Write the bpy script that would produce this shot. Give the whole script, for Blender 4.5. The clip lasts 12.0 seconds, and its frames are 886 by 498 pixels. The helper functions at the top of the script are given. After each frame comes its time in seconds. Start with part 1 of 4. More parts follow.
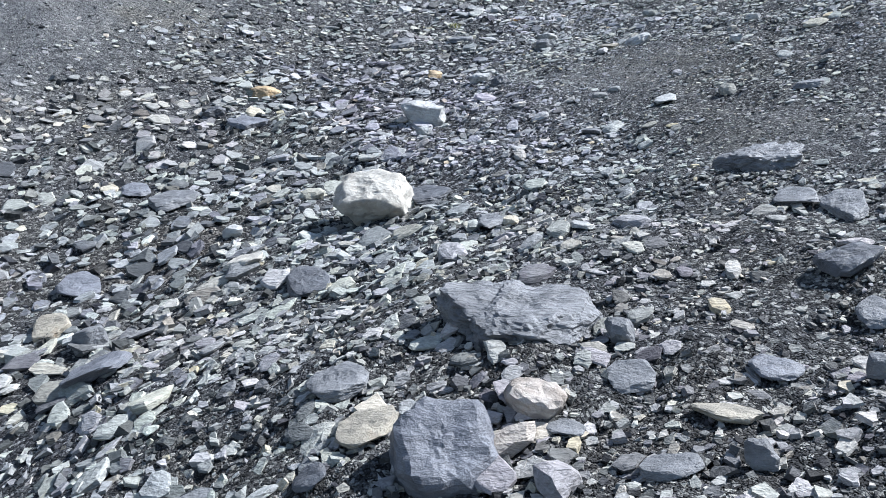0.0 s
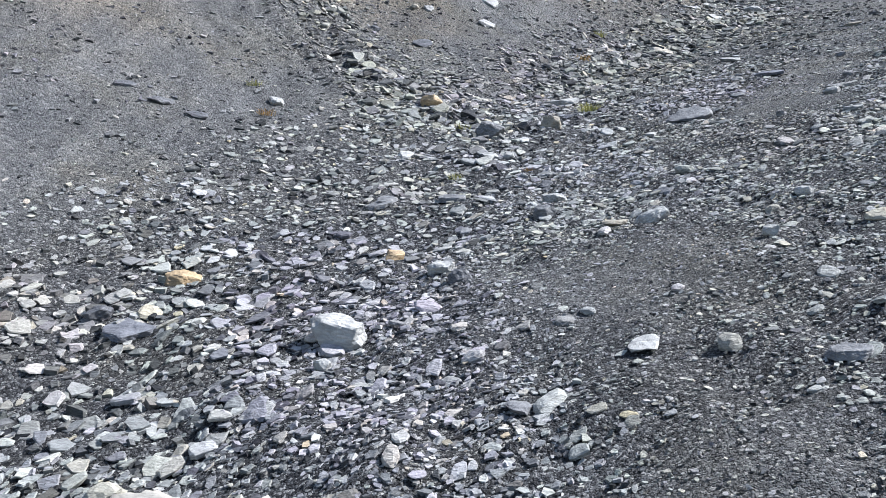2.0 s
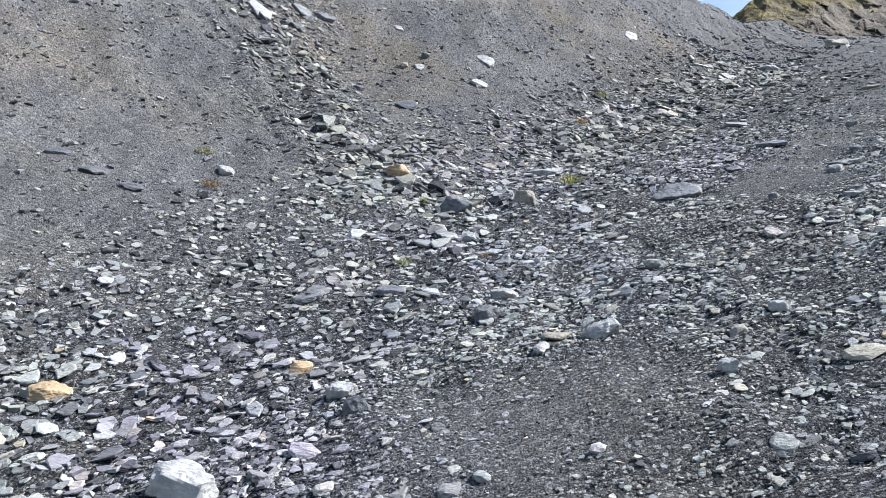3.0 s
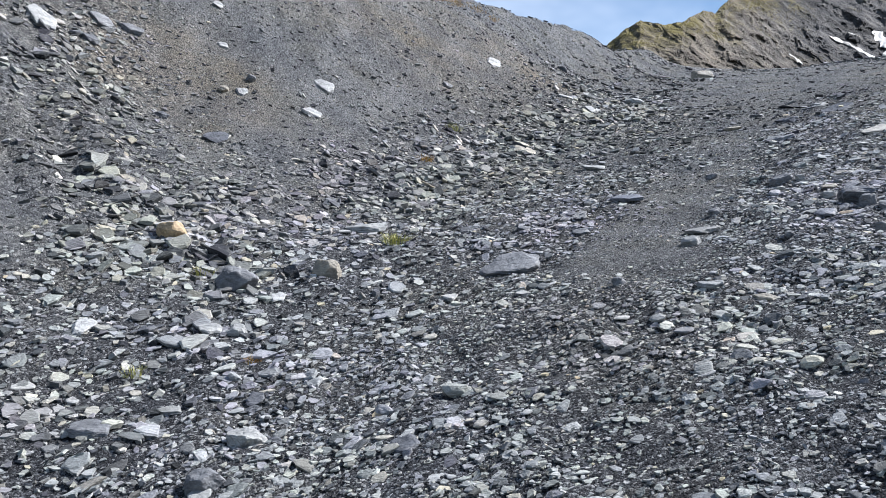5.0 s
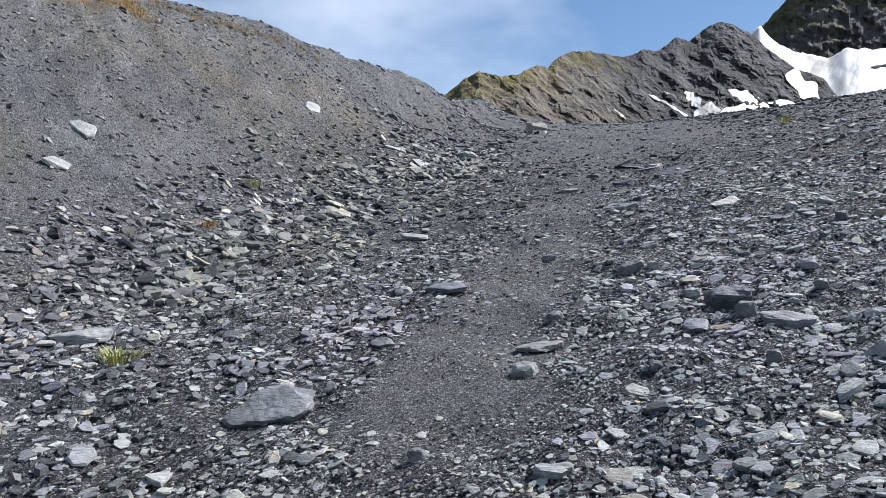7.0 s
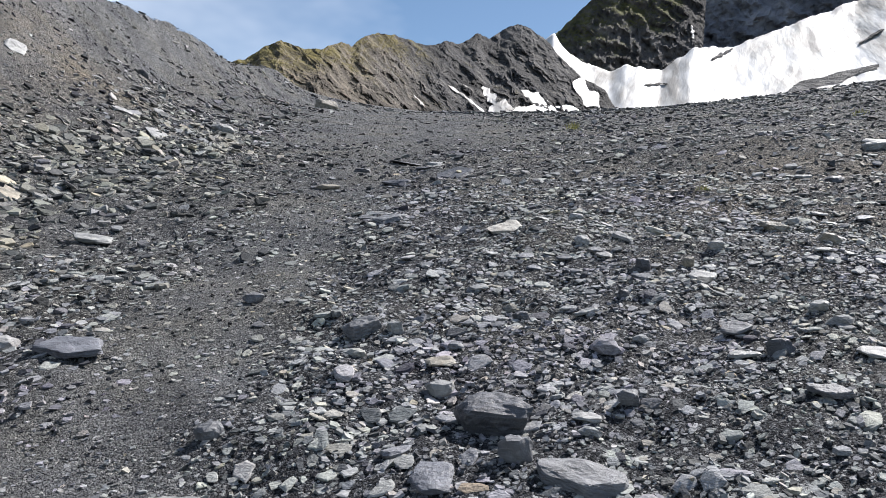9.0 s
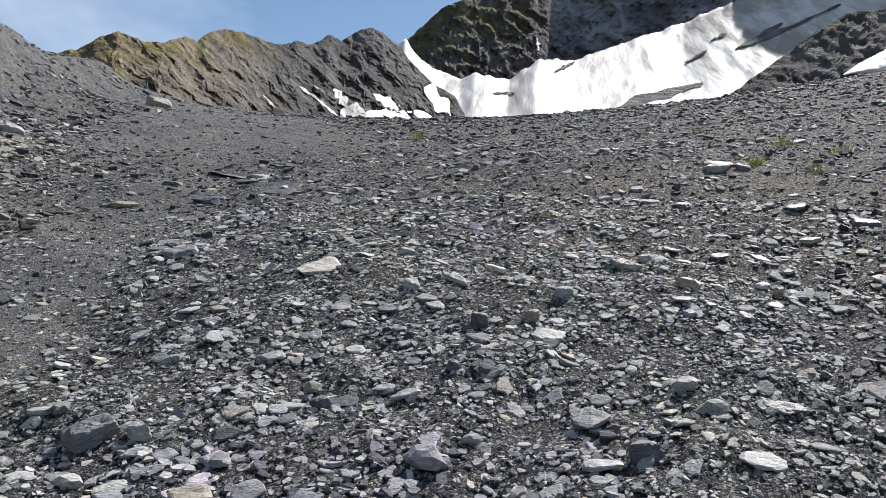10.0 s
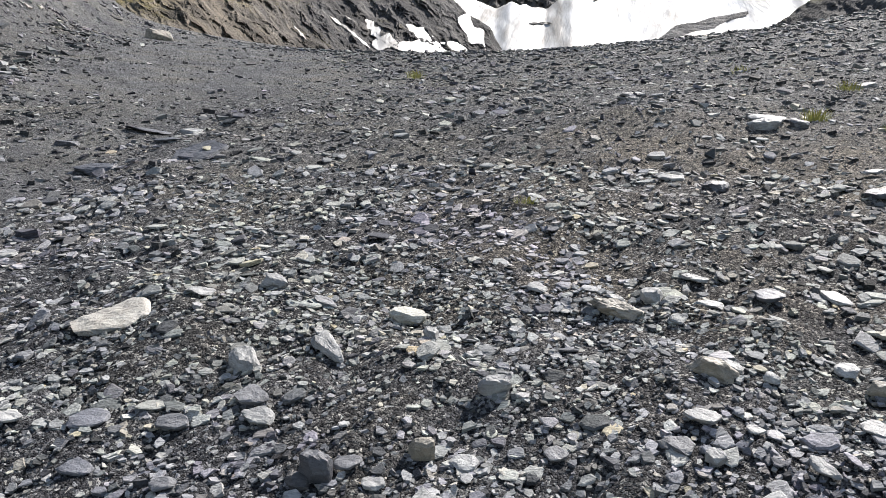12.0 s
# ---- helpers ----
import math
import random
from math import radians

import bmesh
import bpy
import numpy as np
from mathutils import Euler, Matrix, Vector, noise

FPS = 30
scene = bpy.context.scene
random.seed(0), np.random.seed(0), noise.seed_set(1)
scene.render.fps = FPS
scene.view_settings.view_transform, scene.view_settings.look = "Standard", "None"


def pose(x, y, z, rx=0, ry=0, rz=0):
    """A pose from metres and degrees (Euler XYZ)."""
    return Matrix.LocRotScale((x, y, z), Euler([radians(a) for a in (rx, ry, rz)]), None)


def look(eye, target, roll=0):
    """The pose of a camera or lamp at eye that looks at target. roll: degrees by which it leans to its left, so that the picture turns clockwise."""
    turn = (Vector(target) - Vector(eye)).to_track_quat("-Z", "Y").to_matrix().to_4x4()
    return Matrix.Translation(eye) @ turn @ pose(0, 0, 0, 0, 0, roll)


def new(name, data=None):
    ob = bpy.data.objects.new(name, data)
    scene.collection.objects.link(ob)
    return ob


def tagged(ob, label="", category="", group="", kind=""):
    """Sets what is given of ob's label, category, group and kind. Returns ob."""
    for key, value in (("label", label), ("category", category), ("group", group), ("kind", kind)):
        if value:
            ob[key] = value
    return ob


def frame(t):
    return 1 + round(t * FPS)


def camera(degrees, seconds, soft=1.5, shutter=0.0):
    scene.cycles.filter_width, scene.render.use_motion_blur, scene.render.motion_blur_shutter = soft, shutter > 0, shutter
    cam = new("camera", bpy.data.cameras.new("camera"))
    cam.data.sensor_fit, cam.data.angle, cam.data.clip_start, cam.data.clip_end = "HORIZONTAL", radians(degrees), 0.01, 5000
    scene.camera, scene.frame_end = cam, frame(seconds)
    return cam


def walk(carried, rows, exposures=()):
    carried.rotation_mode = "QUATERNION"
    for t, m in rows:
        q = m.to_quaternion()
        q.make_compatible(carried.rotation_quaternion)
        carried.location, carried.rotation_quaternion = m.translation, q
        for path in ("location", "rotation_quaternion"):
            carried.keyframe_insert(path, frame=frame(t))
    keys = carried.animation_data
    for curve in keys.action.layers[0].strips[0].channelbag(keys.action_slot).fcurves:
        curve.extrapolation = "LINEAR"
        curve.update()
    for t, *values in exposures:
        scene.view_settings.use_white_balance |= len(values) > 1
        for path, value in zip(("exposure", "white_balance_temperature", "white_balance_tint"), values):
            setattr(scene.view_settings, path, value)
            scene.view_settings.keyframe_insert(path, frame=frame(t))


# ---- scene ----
import itertools

cam = camera(58.6, 12.0, soft=0.7)
PATH = [
    (0, (0.03, 0.071, 1.451), (0.022, 2.036, 1.081), -0.0),
    (0.5, (0.275, 0.371, 1.619), (0.143, 2.351, 1.37), -0.7),
    (1, (0.471, 0.769, 1.781), (0.278, 2.753, 1.626), 0.1),
    (1.5, (0.701, 1.165, 1.944), (0.473, 3.15, 1.851), 0.7),
    (2, (0.941, 1.567, 2.111), (0.687, 3.545, 1.962), 0.7),
    (2.5, (1.186, 2.028, 2.328), (0.896, 4.006, 2.266), 1.7),
    (2.7, (1.313, 2.187, 2.383), (1.003, 4.162, 2.348), 1.8),
    (4.3, (1.93, 3.469, 2.843), (1.587, 5.439, 2.783), 1.6),
    (4.5, (1.967, 3.598, 2.894), (1.656, 5.572, 2.828), 1.6),
    (5, (2.049, 4.054, 3.028), (2.008, 6.053, 3.037), 2.2),
    (5.5, (2.219, 4.489, 3.146), (2.193, 6.485, 3.271), 2.4),
    (6, (2.277, 4.956, 3.301), (2.216, 6.95, 3.436), 1.3),
    (6.5, (2.381, 5.465, 3.42), (2.47, 7.459, 3.546), 1.7),
    (6.7, (2.464, 5.664, 3.48), (2.674, 7.648, 3.615), 1.7),
    (8.3, (3.341, 7.266, 3.886), (3.932, 9.175, 3.951), 3.9),
    (8.5, (3.454, 7.465, 3.933), (4.105, 9.354, 4.016), 4.0),
    (9, (3.747, 7.892, 4.122), (4.595, 9.7, 4.23), 5.0),
    (9.5, (4.106, 8.273, 4.321), (5.058, 10.024, 4.49), 4.0),
    (10, (4.471, 8.704, 4.484), (5.638, 10.322, 4.631), 4.4),
    (10.5, (4.975, 8.958, 4.626), (6.185, 10.546, 4.733), 5.9),
    (11, (5.436, 9.288, 4.708), (6.608, 10.907, 4.771), 4.8),
    (11.5, (5.893, 9.667, 4.919), (7.029, 11.313, 4.923), 4.3),
    (12, (6.243, 10.046, 5.149), (7.354, 11.708, 5.123), 4.9),
]
EXPOSURES = ((0.0, 1.17, 5750, 10), (1.0, 1.17, 5850, 12), (2.5, 1.22, 5950, 12), (4.5, 1.15, 5950, 13), (5.2, 1.00, 5950, 12), (6.0, 0.82, 5950, 12), (6.5, 0.89, 5950, 12), (8.5, 0.90, 6250, 13), (10.5, 0.90, 6500, 13), (12.0, 1.12, 6550, 13))
walk(cam, [(t, look(eye, target, roll)) for t, eye, target, roll in PATH], EXPOSURES)

# ---- sky and sun ----
SUN_AZ, SUN_EL = radians(71), radians(47)
world = bpy.data.worlds.new("sky")
scene.world = world
world.use_nodes = True
wt = world.node_tree
wt.nodes.clear()
w_out = wt.nodes.new("ShaderNodeOutputWorld")
w_bg = wt.nodes.new("ShaderNodeBackground")
w_bg.inputs["Strength"].default_value = 0.05
w_sky = wt.nodes.new("ShaderNodeTexSky")
w_sky.sky_type = "NISHITA"
w_sky.sun_disc = False
w_sky.sun_elevation, w_sky.sun_rotation = SUN_EL, SUN_AZ
w_sky.altitude, w_sky.ozone_density, w_sky.dust_density = 1200, 1.6, 0.4
w_co = wt.nodes.new("ShaderNodeTexCoord")
w_map = wt.nodes.new("ShaderNodeMapping")
w_map.inputs["Scale"].default_value = (1.0, 1.0, 2.0)
w_map.inputs["Rotation"].default_value = (0.5, 0.6, 0.4)
w_noise = wt.nodes.new("ShaderNodeTexNoise")
w_noise.inputs["Scale"].default_value = 1.9
w_noise.inputs["Detail"].default_value = 5
w_noise.inputs["Roughness"].default_value = 0.55
w_ramp = wt.nodes.new("ShaderNodeValToRGB")
w_ramp.color_ramp.elements[0].position, w_ramp.color_ramp.elements[1].position = 0.45, 0.8
w_ramp.color_ramp.elements[1].color = (0.62, 0.62, 0.62, 1)
w_mix = wt.nodes.new("ShaderNodeMix")
w_mix.data_type = "RGBA"
w_mix.inputs["B"].default_value = (13.9, 14.5, 15.4, 1)
wt.links.new(w_co.outputs["Generated"], w_map.inputs["Vector"])
wt.links.new(w_map.outputs["Vector"], w_noise.inputs["Vector"])
wt.links.new(w_noise.outputs["Fac"], w_ramp.inputs["Fac"])
wt.links.new(w_ramp.outputs["Color"], w_mix.inputs["Factor"])
w_deep = wt.nodes.new("ShaderNodeMix")
w_deep.data_type, w_deep.blend_type = "RGBA", "MULTIPLY"
w_deep.inputs["Factor"].default_value = 1.0
w_deep.inputs["B"].default_value = (1.25, 1.31, 1.25, 1)
wt.links.new(w_sky.outputs["Color"], w_deep.inputs["A"])
wt.links.new(w_deep.outputs["Result"], w_mix.inputs["A"])
wt.links.new(w_mix.outputs["Result"], w_bg.inputs["Color"])
wt.links.new(w_bg.outputs["Background"], w_out.inputs["Surface"])

sun_data = bpy.data.lights.new("sun", "SUN")
sun_data.energy, sun_data.angle, sun_data.color = 5.0, radians(0.53), (1.0, 0.965, 0.91)
sun = new("sun", sun_data)
sun_way = Vector((math.sin(SUN_AZ) * math.cos(SUN_EL), math.cos(SUN_AZ) * math.cos(SUN_EL), math.sin(SUN_EL)))
sun.matrix_world = look(sun_way * 80, (0, 0, 0))

# ---- materials ----


class Mat:
    """A node material with a Principled shader and short ways to add nodes."""

    def __init__(self, name, rough=0.8):
        self.m = bpy.data.materials.new(name)
        self.m.use_nodes = True
        self.t = self.m.node_tree
        self.b = self.t.nodes["Principled BSDF"]
        self.b.inputs["Roughness"].default_value = rough
        self.pos = self.node("ShaderNodeNewGeometry").outputs["Position"]

    def node(self, kind, **sets):
        n = self.t.nodes.new(kind)
        for key, value in sets.items():
            n.inputs[key].default_value = value
        return n

    def link(self, a, b):
        self.t.links.new(a, b)

    def scaled(self, x, y, z, turn=(0, 0, 0), source=None):
        n = self.node("ShaderNodeMapping", Scale=(x, y, z), Rotation=turn)
        self.link(source or self.pos, n.inputs["Vector"])
        return n.outputs["Vector"]

    def drawn_out(self, way, scale, stretch):
        """The position, with its pattern drawn out along one way."""
        d = Vector(way).normalized()
        a = d.cross((0, 0, 1)).normalized()
        n = self.t.nodes.new("ShaderNodeCombineXYZ")
        for i, (axis, s) in enumerate(((a, scale), (a.cross(d), scale), (d, scale / stretch))):
            q = self.t.nodes.new("ShaderNodeVectorMath")
            q.operation = "DOT_PRODUCT"
            self.link(self.pos, q.inputs[0])
            q.inputs[1].default_value = axis * s
            self.link(q.outputs["Value"], n.inputs[i])
        return n.outputs[0]

    def noise(self, scale, detail=4, rough=0.55, vector=None):
        n = self.node("ShaderNodeTexNoise", Scale=scale, Detail=detail, Roughness=rough)
        self.link(vector or self.pos, n.inputs["Vector"])
        return n.outputs["Fac"]

    def cells(self, scale, feature="F1", vector=None, out="Distance"):
        n = self.node("ShaderNodeTexVoronoi", Scale=scale)
        n.feature = feature
        self.link(vector or self.pos, n.inputs["Vector"])
        return n.outputs[out]

    def cell_random(self, scale, vector=None):
        n = self.node("ShaderNodeSeparateColor")
        self.link(self.cells(scale, "F1", vector, "Color"), n.inputs[0])
        return n.outputs[0]

    def ramp(self, fac, *stops):
        n = self.node("ShaderNodeValToRGB")
        e = n.color_ramp.elements
        while len(e) < len(stops):
            e.new(0.5)
        for el, (p, c) in zip(e, stops):
            el.position = p
            el.color = (c, c, c, 1) if isinstance(c, (int, float)) else (*c, 1)
        self.link(fac, n.inputs["Fac"])
        return n.outputs["Color"]

    def mix(self, fac, a, b, blend="MIX"):
        n = self.node("ShaderNodeMix")
        n.data_type, n.blend_type = "RGBA", blend
        for value, key in ((fac, "Factor"), (a, "A"), (b, "B")):
            if isinstance(value, (int, float)):
                n.inputs[key].default_value = value
            elif isinstance(value, tuple):
                n.inputs[key].default_value = (*value, 1)
            else:
                self.link(value, n.inputs[key])
        return n.outputs["Result"]

    def math(self, op, a, b):
        n = self.t.nodes.new("ShaderNodeMath")
        n.operation = op
        for i, value in enumerate((a, b)):
            if isinstance(value, (int, float)):
                n.inputs[i].default_value = value
            else:
                self.link(value, n.inputs[i])
        return n.outputs[0]

    def bump(self, height, distance, strength=1.0, under=None):
        n = self.node("ShaderNodeBump", Distance=distance, Strength=strength)
        self.link(height, n.inputs["Height"])
        if under:
            self.link(under, n.inputs["Normal"])
        return n.outputs["Normal"]

    def done(self, color, normal=None, rough=None):
        self.link(color, self.b.inputs["Base Color"])
        if normal:
            self.link(normal, self.b.inputs["Normal"])
        if rough:
            self.link(rough, self.b.inputs["Roughness"])
        return self.m


SLATES = ((0.0, (0.07, 0.072, 0.078)), (0.2, (0.16, 0.163, 0.171)), (0.45, (0.25, 0.253, 0.258)), (0.7, (0.315, 0.317, 0.316)),
          (0.88, (0.36, 0.36, 0.346)), (0.965, (0.4, 0.395, 0.37)), (0.985, (0.37, 0.32, 0.24)), (1.0, (0.55, 0.545, 0.52)))


DARK_SLATES = ((0.0, (0.025, 0.026, 0.029)), (0.35, (0.062, 0.064, 0.069)), (0.62, (0.135, 0.137, 0.143)), (0.8, (0.22, 0.222, 0.225)),
               (0.93, (0.29, 0.291, 0.287)), (0.985, (0.36, 0.34, 0.3)), (1.0, (0.5, 0.495, 0.48)))


def slate_material(name, per_piece, greys):
    """Loose slate chips, each of its own grey, with cleavage steps, fine grain and dusty patches."""
    m = Mat(name, 0.6)
    m.b.inputs["Specular IOR Level"].default_value = 0.1
    if per_piece:
        rnd = m.node("ShaderNodeObjectInfo").outputs["Random"]
    else:
        rnd = m.node("ShaderNodeNewGeometry").outputs["Random Per Island"]
    base = m.ramp(rnd, *greys)
    tint = m.ramp(m.noise(0.45, 3), (0.33, (1.02, 0.965, 1.04)), (0.44, (1.0, 1.0, 1.02)), (0.54, (1.0, 1.02, 0.97)), (0.66, (1.05, 1.0, 0.95)))
    col = m.mix(1.0, base, tint, "MULTIPLY")
    kind = m.math("FRACT", m.math("MULTIPLY", rnd, 53.7), 0.0)
    hue = m.ramp(kind, (0.0, (1.03, 0.975, 1.05)), (0.2, (0.99, 0.995, 1.03)), (0.45, (1.0, 1.0, 1.0)), (0.7, (0.98, 1.015, 0.97)), (0.88, (1.02, 1.01, 0.95)), (1.0, (1.1, 1.01, 0.88)))
    col = m.mix(1.0, col, hue, "MULTIPLY")
    grain = m.noise(75, 5, 0.65, m.scaled(1, 1, 3.5))
    flake = m.noise(34, 4, 0.6, m.scaled(0.7, 1.6, 2.2, (0.2, 0.1, 0.5)))
    col = m.mix(0.6, col, m.ramp(grain, (0.3, 0.55), (0.7, 1.42)), "MULTIPLY")
    col = m.mix(0.45, col, m.ramp(flake, (0.36, 0.6), (0.62, 1.3)), "MULTIPLY")
    dust = m.ramp(m.noise(13, 4), (0.52, 0.0), (0.72, 0.4))
    col = m.mix(dust, col, (0.25, 0.25, 0.24))
    n = m.bump(flake, 0.012, 0.8)
    n = m.bump(grain, 0.006, 0.8, n)
    return m.done(col, n, m.ramp(grain, (0.3, 0.65), (0.75, 0.85)))


def stone_material(name, light, dark, vein, rough=0.62, stripe=26, crack=0.12, banded=0.32, lines=((0.25, 0.5, 2.2), (0.25, 0.15, 0))):
    """One larger stone: cleavage stripes, mottling, stains and cracks."""
    m = Mat(name, rough)
    co = m.node("ShaderNodeTexCoord").outputs["Object"]
    lay = m.noise(stripe, 5, 0.6, m.scaled(*lines[0], lines[1], co))
    blotch = m.noise(9, 5, 0.6, co)
    col = m.mix(m.ramp(blotch, (0.35, 0.0), (0.66, 1.0)), dark, light)
    col = m.mix(banded, col, m.ramp(lay, (0.34, 0.72), (0.66, 1.25)), "MULTIPLY")
    col = m.mix(m.ramp(m.noise(5, 6, 0.7, co), (0.6, 0.0), (0.72, 0.7)), col, vein)
    split = m.cells(7, "DISTANCE_TO_EDGE", m.scaled(0.8, 1.2, 2.5, (0.4, 0.2, 0.3), co))
    col = m.mix(m.ramp(split, (0.0, crack), (0.02, 0.0)), col, (0.04, 0.04, 0.045))
    fine = m.noise(110, 4, 0.7, co)
    rough_skin = m.noise(24, 6, 0.68, m.scaled(1, 1.5, 1.2, (0.5, 0.3, 0.8), co))
    col = m.mix(0.3, col, m.ramp(rough_skin, (0.36, 0.62), (0.62, 1.3)), "MULTIPLY")
    n = m.bump(lay, 0.018, 0.15 + banded)
    n = m.bump(rough_skin, 0.014, 0.8, n)
    n = m.bump(fine, 0.003, 0.6, n)
    return m.done(col, n)


def ground_material():
    """Dark slate grit, deepened in tone for the shade between the stones, finer and paler on the scree faces, with turf
    on the crest.
    """
    m = Mat("scree_gravel", 0.95)
    m.b.inputs["Specular IOR Level"].default_value = 0.08
    att = m.node("ShaderNodeAttribute")
    att.attribute_name = "fine"
    fine = att.outputs["Fac"]
    wob = m.mix(0.03, m.pos, m.node("ShaderNodeTexNoise", Scale=40.0).outputs["Color"], "ADD")
    flat = m.scaled(1, 1, 0.6, (0.3, 0.2, 0), wob)
    big_id, small_id, tiny_id = (m.cell_random(q, flat) for q in (34, 78, 170))
    # low tones: dark grit, lowered further to put gap shade into the colour
    spread = ((0.0, (0.018, 0.0185, 0.021)), (0.45, (0.038, 0.039, 0.043)), (0.7, (0.1, 0.102, 0.108)), (0.88, (0.21, 0.212, 0.214)), (1.0, (0.42, 0.42, 0.41)))
    under = m.mix(0.2, m.ramp(small_id, *spread), m.ramp(tiny_id, *spread))
    pale = ((0.0, (0.06, 0.061, 0.064)), (0.35, (0.115, 0.117, 0.121)), (0.75, (0.185, 0.187, 0.187)), (0.94, (0.26, 0.26, 0.253)), (1.0, (0.4, 0.395, 0.38)))
    grit = m.mix(0.5, m.ramp(small_id, *pale), m.ramp(tiny_id, *pale))
    grit = m.mix(0.35, grit, m.ramp(big_id, *pale))
    far_bed = m.node("ShaderNodeAttribute")
    far_bed.attribute_name = "bed"
    lively = ((0.0, (0.025, 0.0255, 0.028)), (0.35, (0.07, 0.071, 0.074)), (0.7, (0.175, 0.175, 0.173)), (0.9, (0.3, 0.297, 0.285)), (1.0, (0.5, 0.49, 0.47)))
    bed = m.mix(0.45, m.ramp(big_id, *lively), m.ramp(small_id, *lively))
    col = m.mix(m.math("MULTIPLY", far_bed.outputs["Fac"], 0.8), under, bed)
    col = m.mix(m.math("MULTIPLY", fine, 0.95), col, grit)
    patch = m.ramp(m.noise(0.7, 6, 0.65), (0.3, (0.74, 0.76, 0.8)), (0.48, (1.0, 1.0, 1.0)), (0.6, (1.05, 1.03, 0.96)), (0.72, (1.22, 1.12, 1.0)))
    col = m.mix(1.0, col, patch, "MULTIPLY")
    runs = m.noise(1.0, 6, 0.65, m.scaled(2.4, 0.5, 0.5, (0, 0, 0.85)))
    col = m.mix(m.math("MULTIPLY", fine, 0.55), col, m.mix(1.0, col, m.ramp(runs, (0.35, 0.62), (0.65, 1.38)), "MULTIPLY"))
    soil = m.node("ShaderNodeAttribute")
    soil.attribute_name = "earth"
    soft = m.math("MULTIPLY", soil.outputs["Fac"], m.ramp(m.noise(1.6, 6, 0.65), (0.35, 0.2), (0.6, 1.0)))
    col = m.mix(soft, col, m.mix(1.0, col, (1.25, 1.13, 0.98), "MULTIPLY"))
    moss = m.node("ShaderNodeAttribute")
    moss.attribute_name = "turf"
    turf = m.math("MULTIPLY", moss.outputs["Fac"], m.ramp(m.noise(3.5, 5, 0.7), (0.36, 0.0), (0.5, 1.0)))
    col = m.mix(turf, col, m.ramp(m.noise(22, 4), (0.35, (0.09, 0.06, 0.025)), (0.65, (0.26, 0.16, 0.05))))
    dome = lambda q: m.math("SUBTRACT", 1.0, m.cells(q, "F1", flat))
    n = m.bump(dome(34), 0.03, 0.8)
    n = m.bump(dome(78), 0.018, 1.0, n)
    n = m.bump(dome(170), 0.008, 0.9, n)
    return m.done(col, n)


def rock_face_material(name, low, mid, high, moss, moss_from, scale, way=(0.72, -0.25, -0.65), other=None):
    """Far cliffs: broken rock with dipping beds, stains, and grass on the gentler ledges."""
    m = Mat(name, 0.95)
    m.b.inputs["Specular IOR Level"].default_value = 0.1
    dip = m.noise(1.0, 7, 0.66, m.drawn_out(way, scale * 1.1, 2.4))
    crag = m.noise(scale * 1.6, 8, 0.6)
    lump = m.noise(scale * 0.3, 7, 0.62)
    fac = m.mix(0.5, dip, crag)
    col = m.ramp(fac, (0.38, low), (0.5, mid), (0.62, high))
    if other:
        east = m.node("ShaderNodeSeparateXYZ")
        m.link(m.pos, east.inputs[0])
        far = m.math("ADD", m.math("DIVIDE", east.outputs["X"], 300.0), m.math("MULTIPLY", m.noise(0.012, 5, 0.6), 0.5))
        col = m.mix(m.ramp(far, (0.62, 0.0), (0.86, 1.0)), col, m.ramp(fac, (0.38, other[0]), (0.5, other[1]), (0.63, other[2])))
    col = m.mix(0.8, col, m.ramp(lump, (0.38, 0.42), (0.62, 1.3)), "MULTIPLY")
    up = m.node("ShaderNodeSeparateXYZ")
    m.link(m.node("ShaderNodeNewGeometry").outputs["Normal"], up.inputs[0])
    turf = m.node("ShaderNodeAttribute")
    turf.attribute_name = "turf"
    ledge = m.math("ADD", m.math("ADD", up.outputs["Z"], m.math("MULTIPLY", turf.outputs["Fac"], 0.8)), m.math("MULTIPLY", m.noise(scale * 0.45, 6, 0.58), 2.2))
    green = m.ramp(crag, (0.36, tuple(0.5 * q for q in moss)), (0.5, moss), (0.64, tuple(1.5 * q for q in moss)))
    col = m.mix(m.ramp(m.math("SUBTRACT", ledge, moss_from), (0.0, 0.0), (0.5, 0.9)), col, green)
    n = m.bump(dip, 0.5 / scale, 0.6)
    n = m.bump(crag, 0.55 / scale, 0.8, n)
    return m.done(col, n)


def snow_material():
    m = Mat("old_snow", 0.6)
    run = m.noise(1.0, 8, 0.62, m.drawn_out((-0.62, -0.68, -0.38), 0.03, 11))
    dirt = m.ramp(run, (0.4, 0.0), (0.58, 0.9))
    spot = m.ramp(m.noise(0.05, 7, 0.7), (0.62, 0.0), (0.72, 0.35))
    col = m.mix(dirt, (0.5, 0.505, 0.51), (0.2, 0.185, 0.16))
    col = m.mix(spot, col, (0.28, 0.265, 0.24))
    return m.done(col, m.bump(run, 5.0, 0.6))


def leaf_material(name, a, b):
    m = Mat(name, 0.6)
    m.b.inputs["Subsurface Weight"].default_value = 0.0
    return m.done(m.ramp(m.node("ShaderNodeNewGeometry").outputs["Random Per Island"], (0.0, a), (1.0, b)))


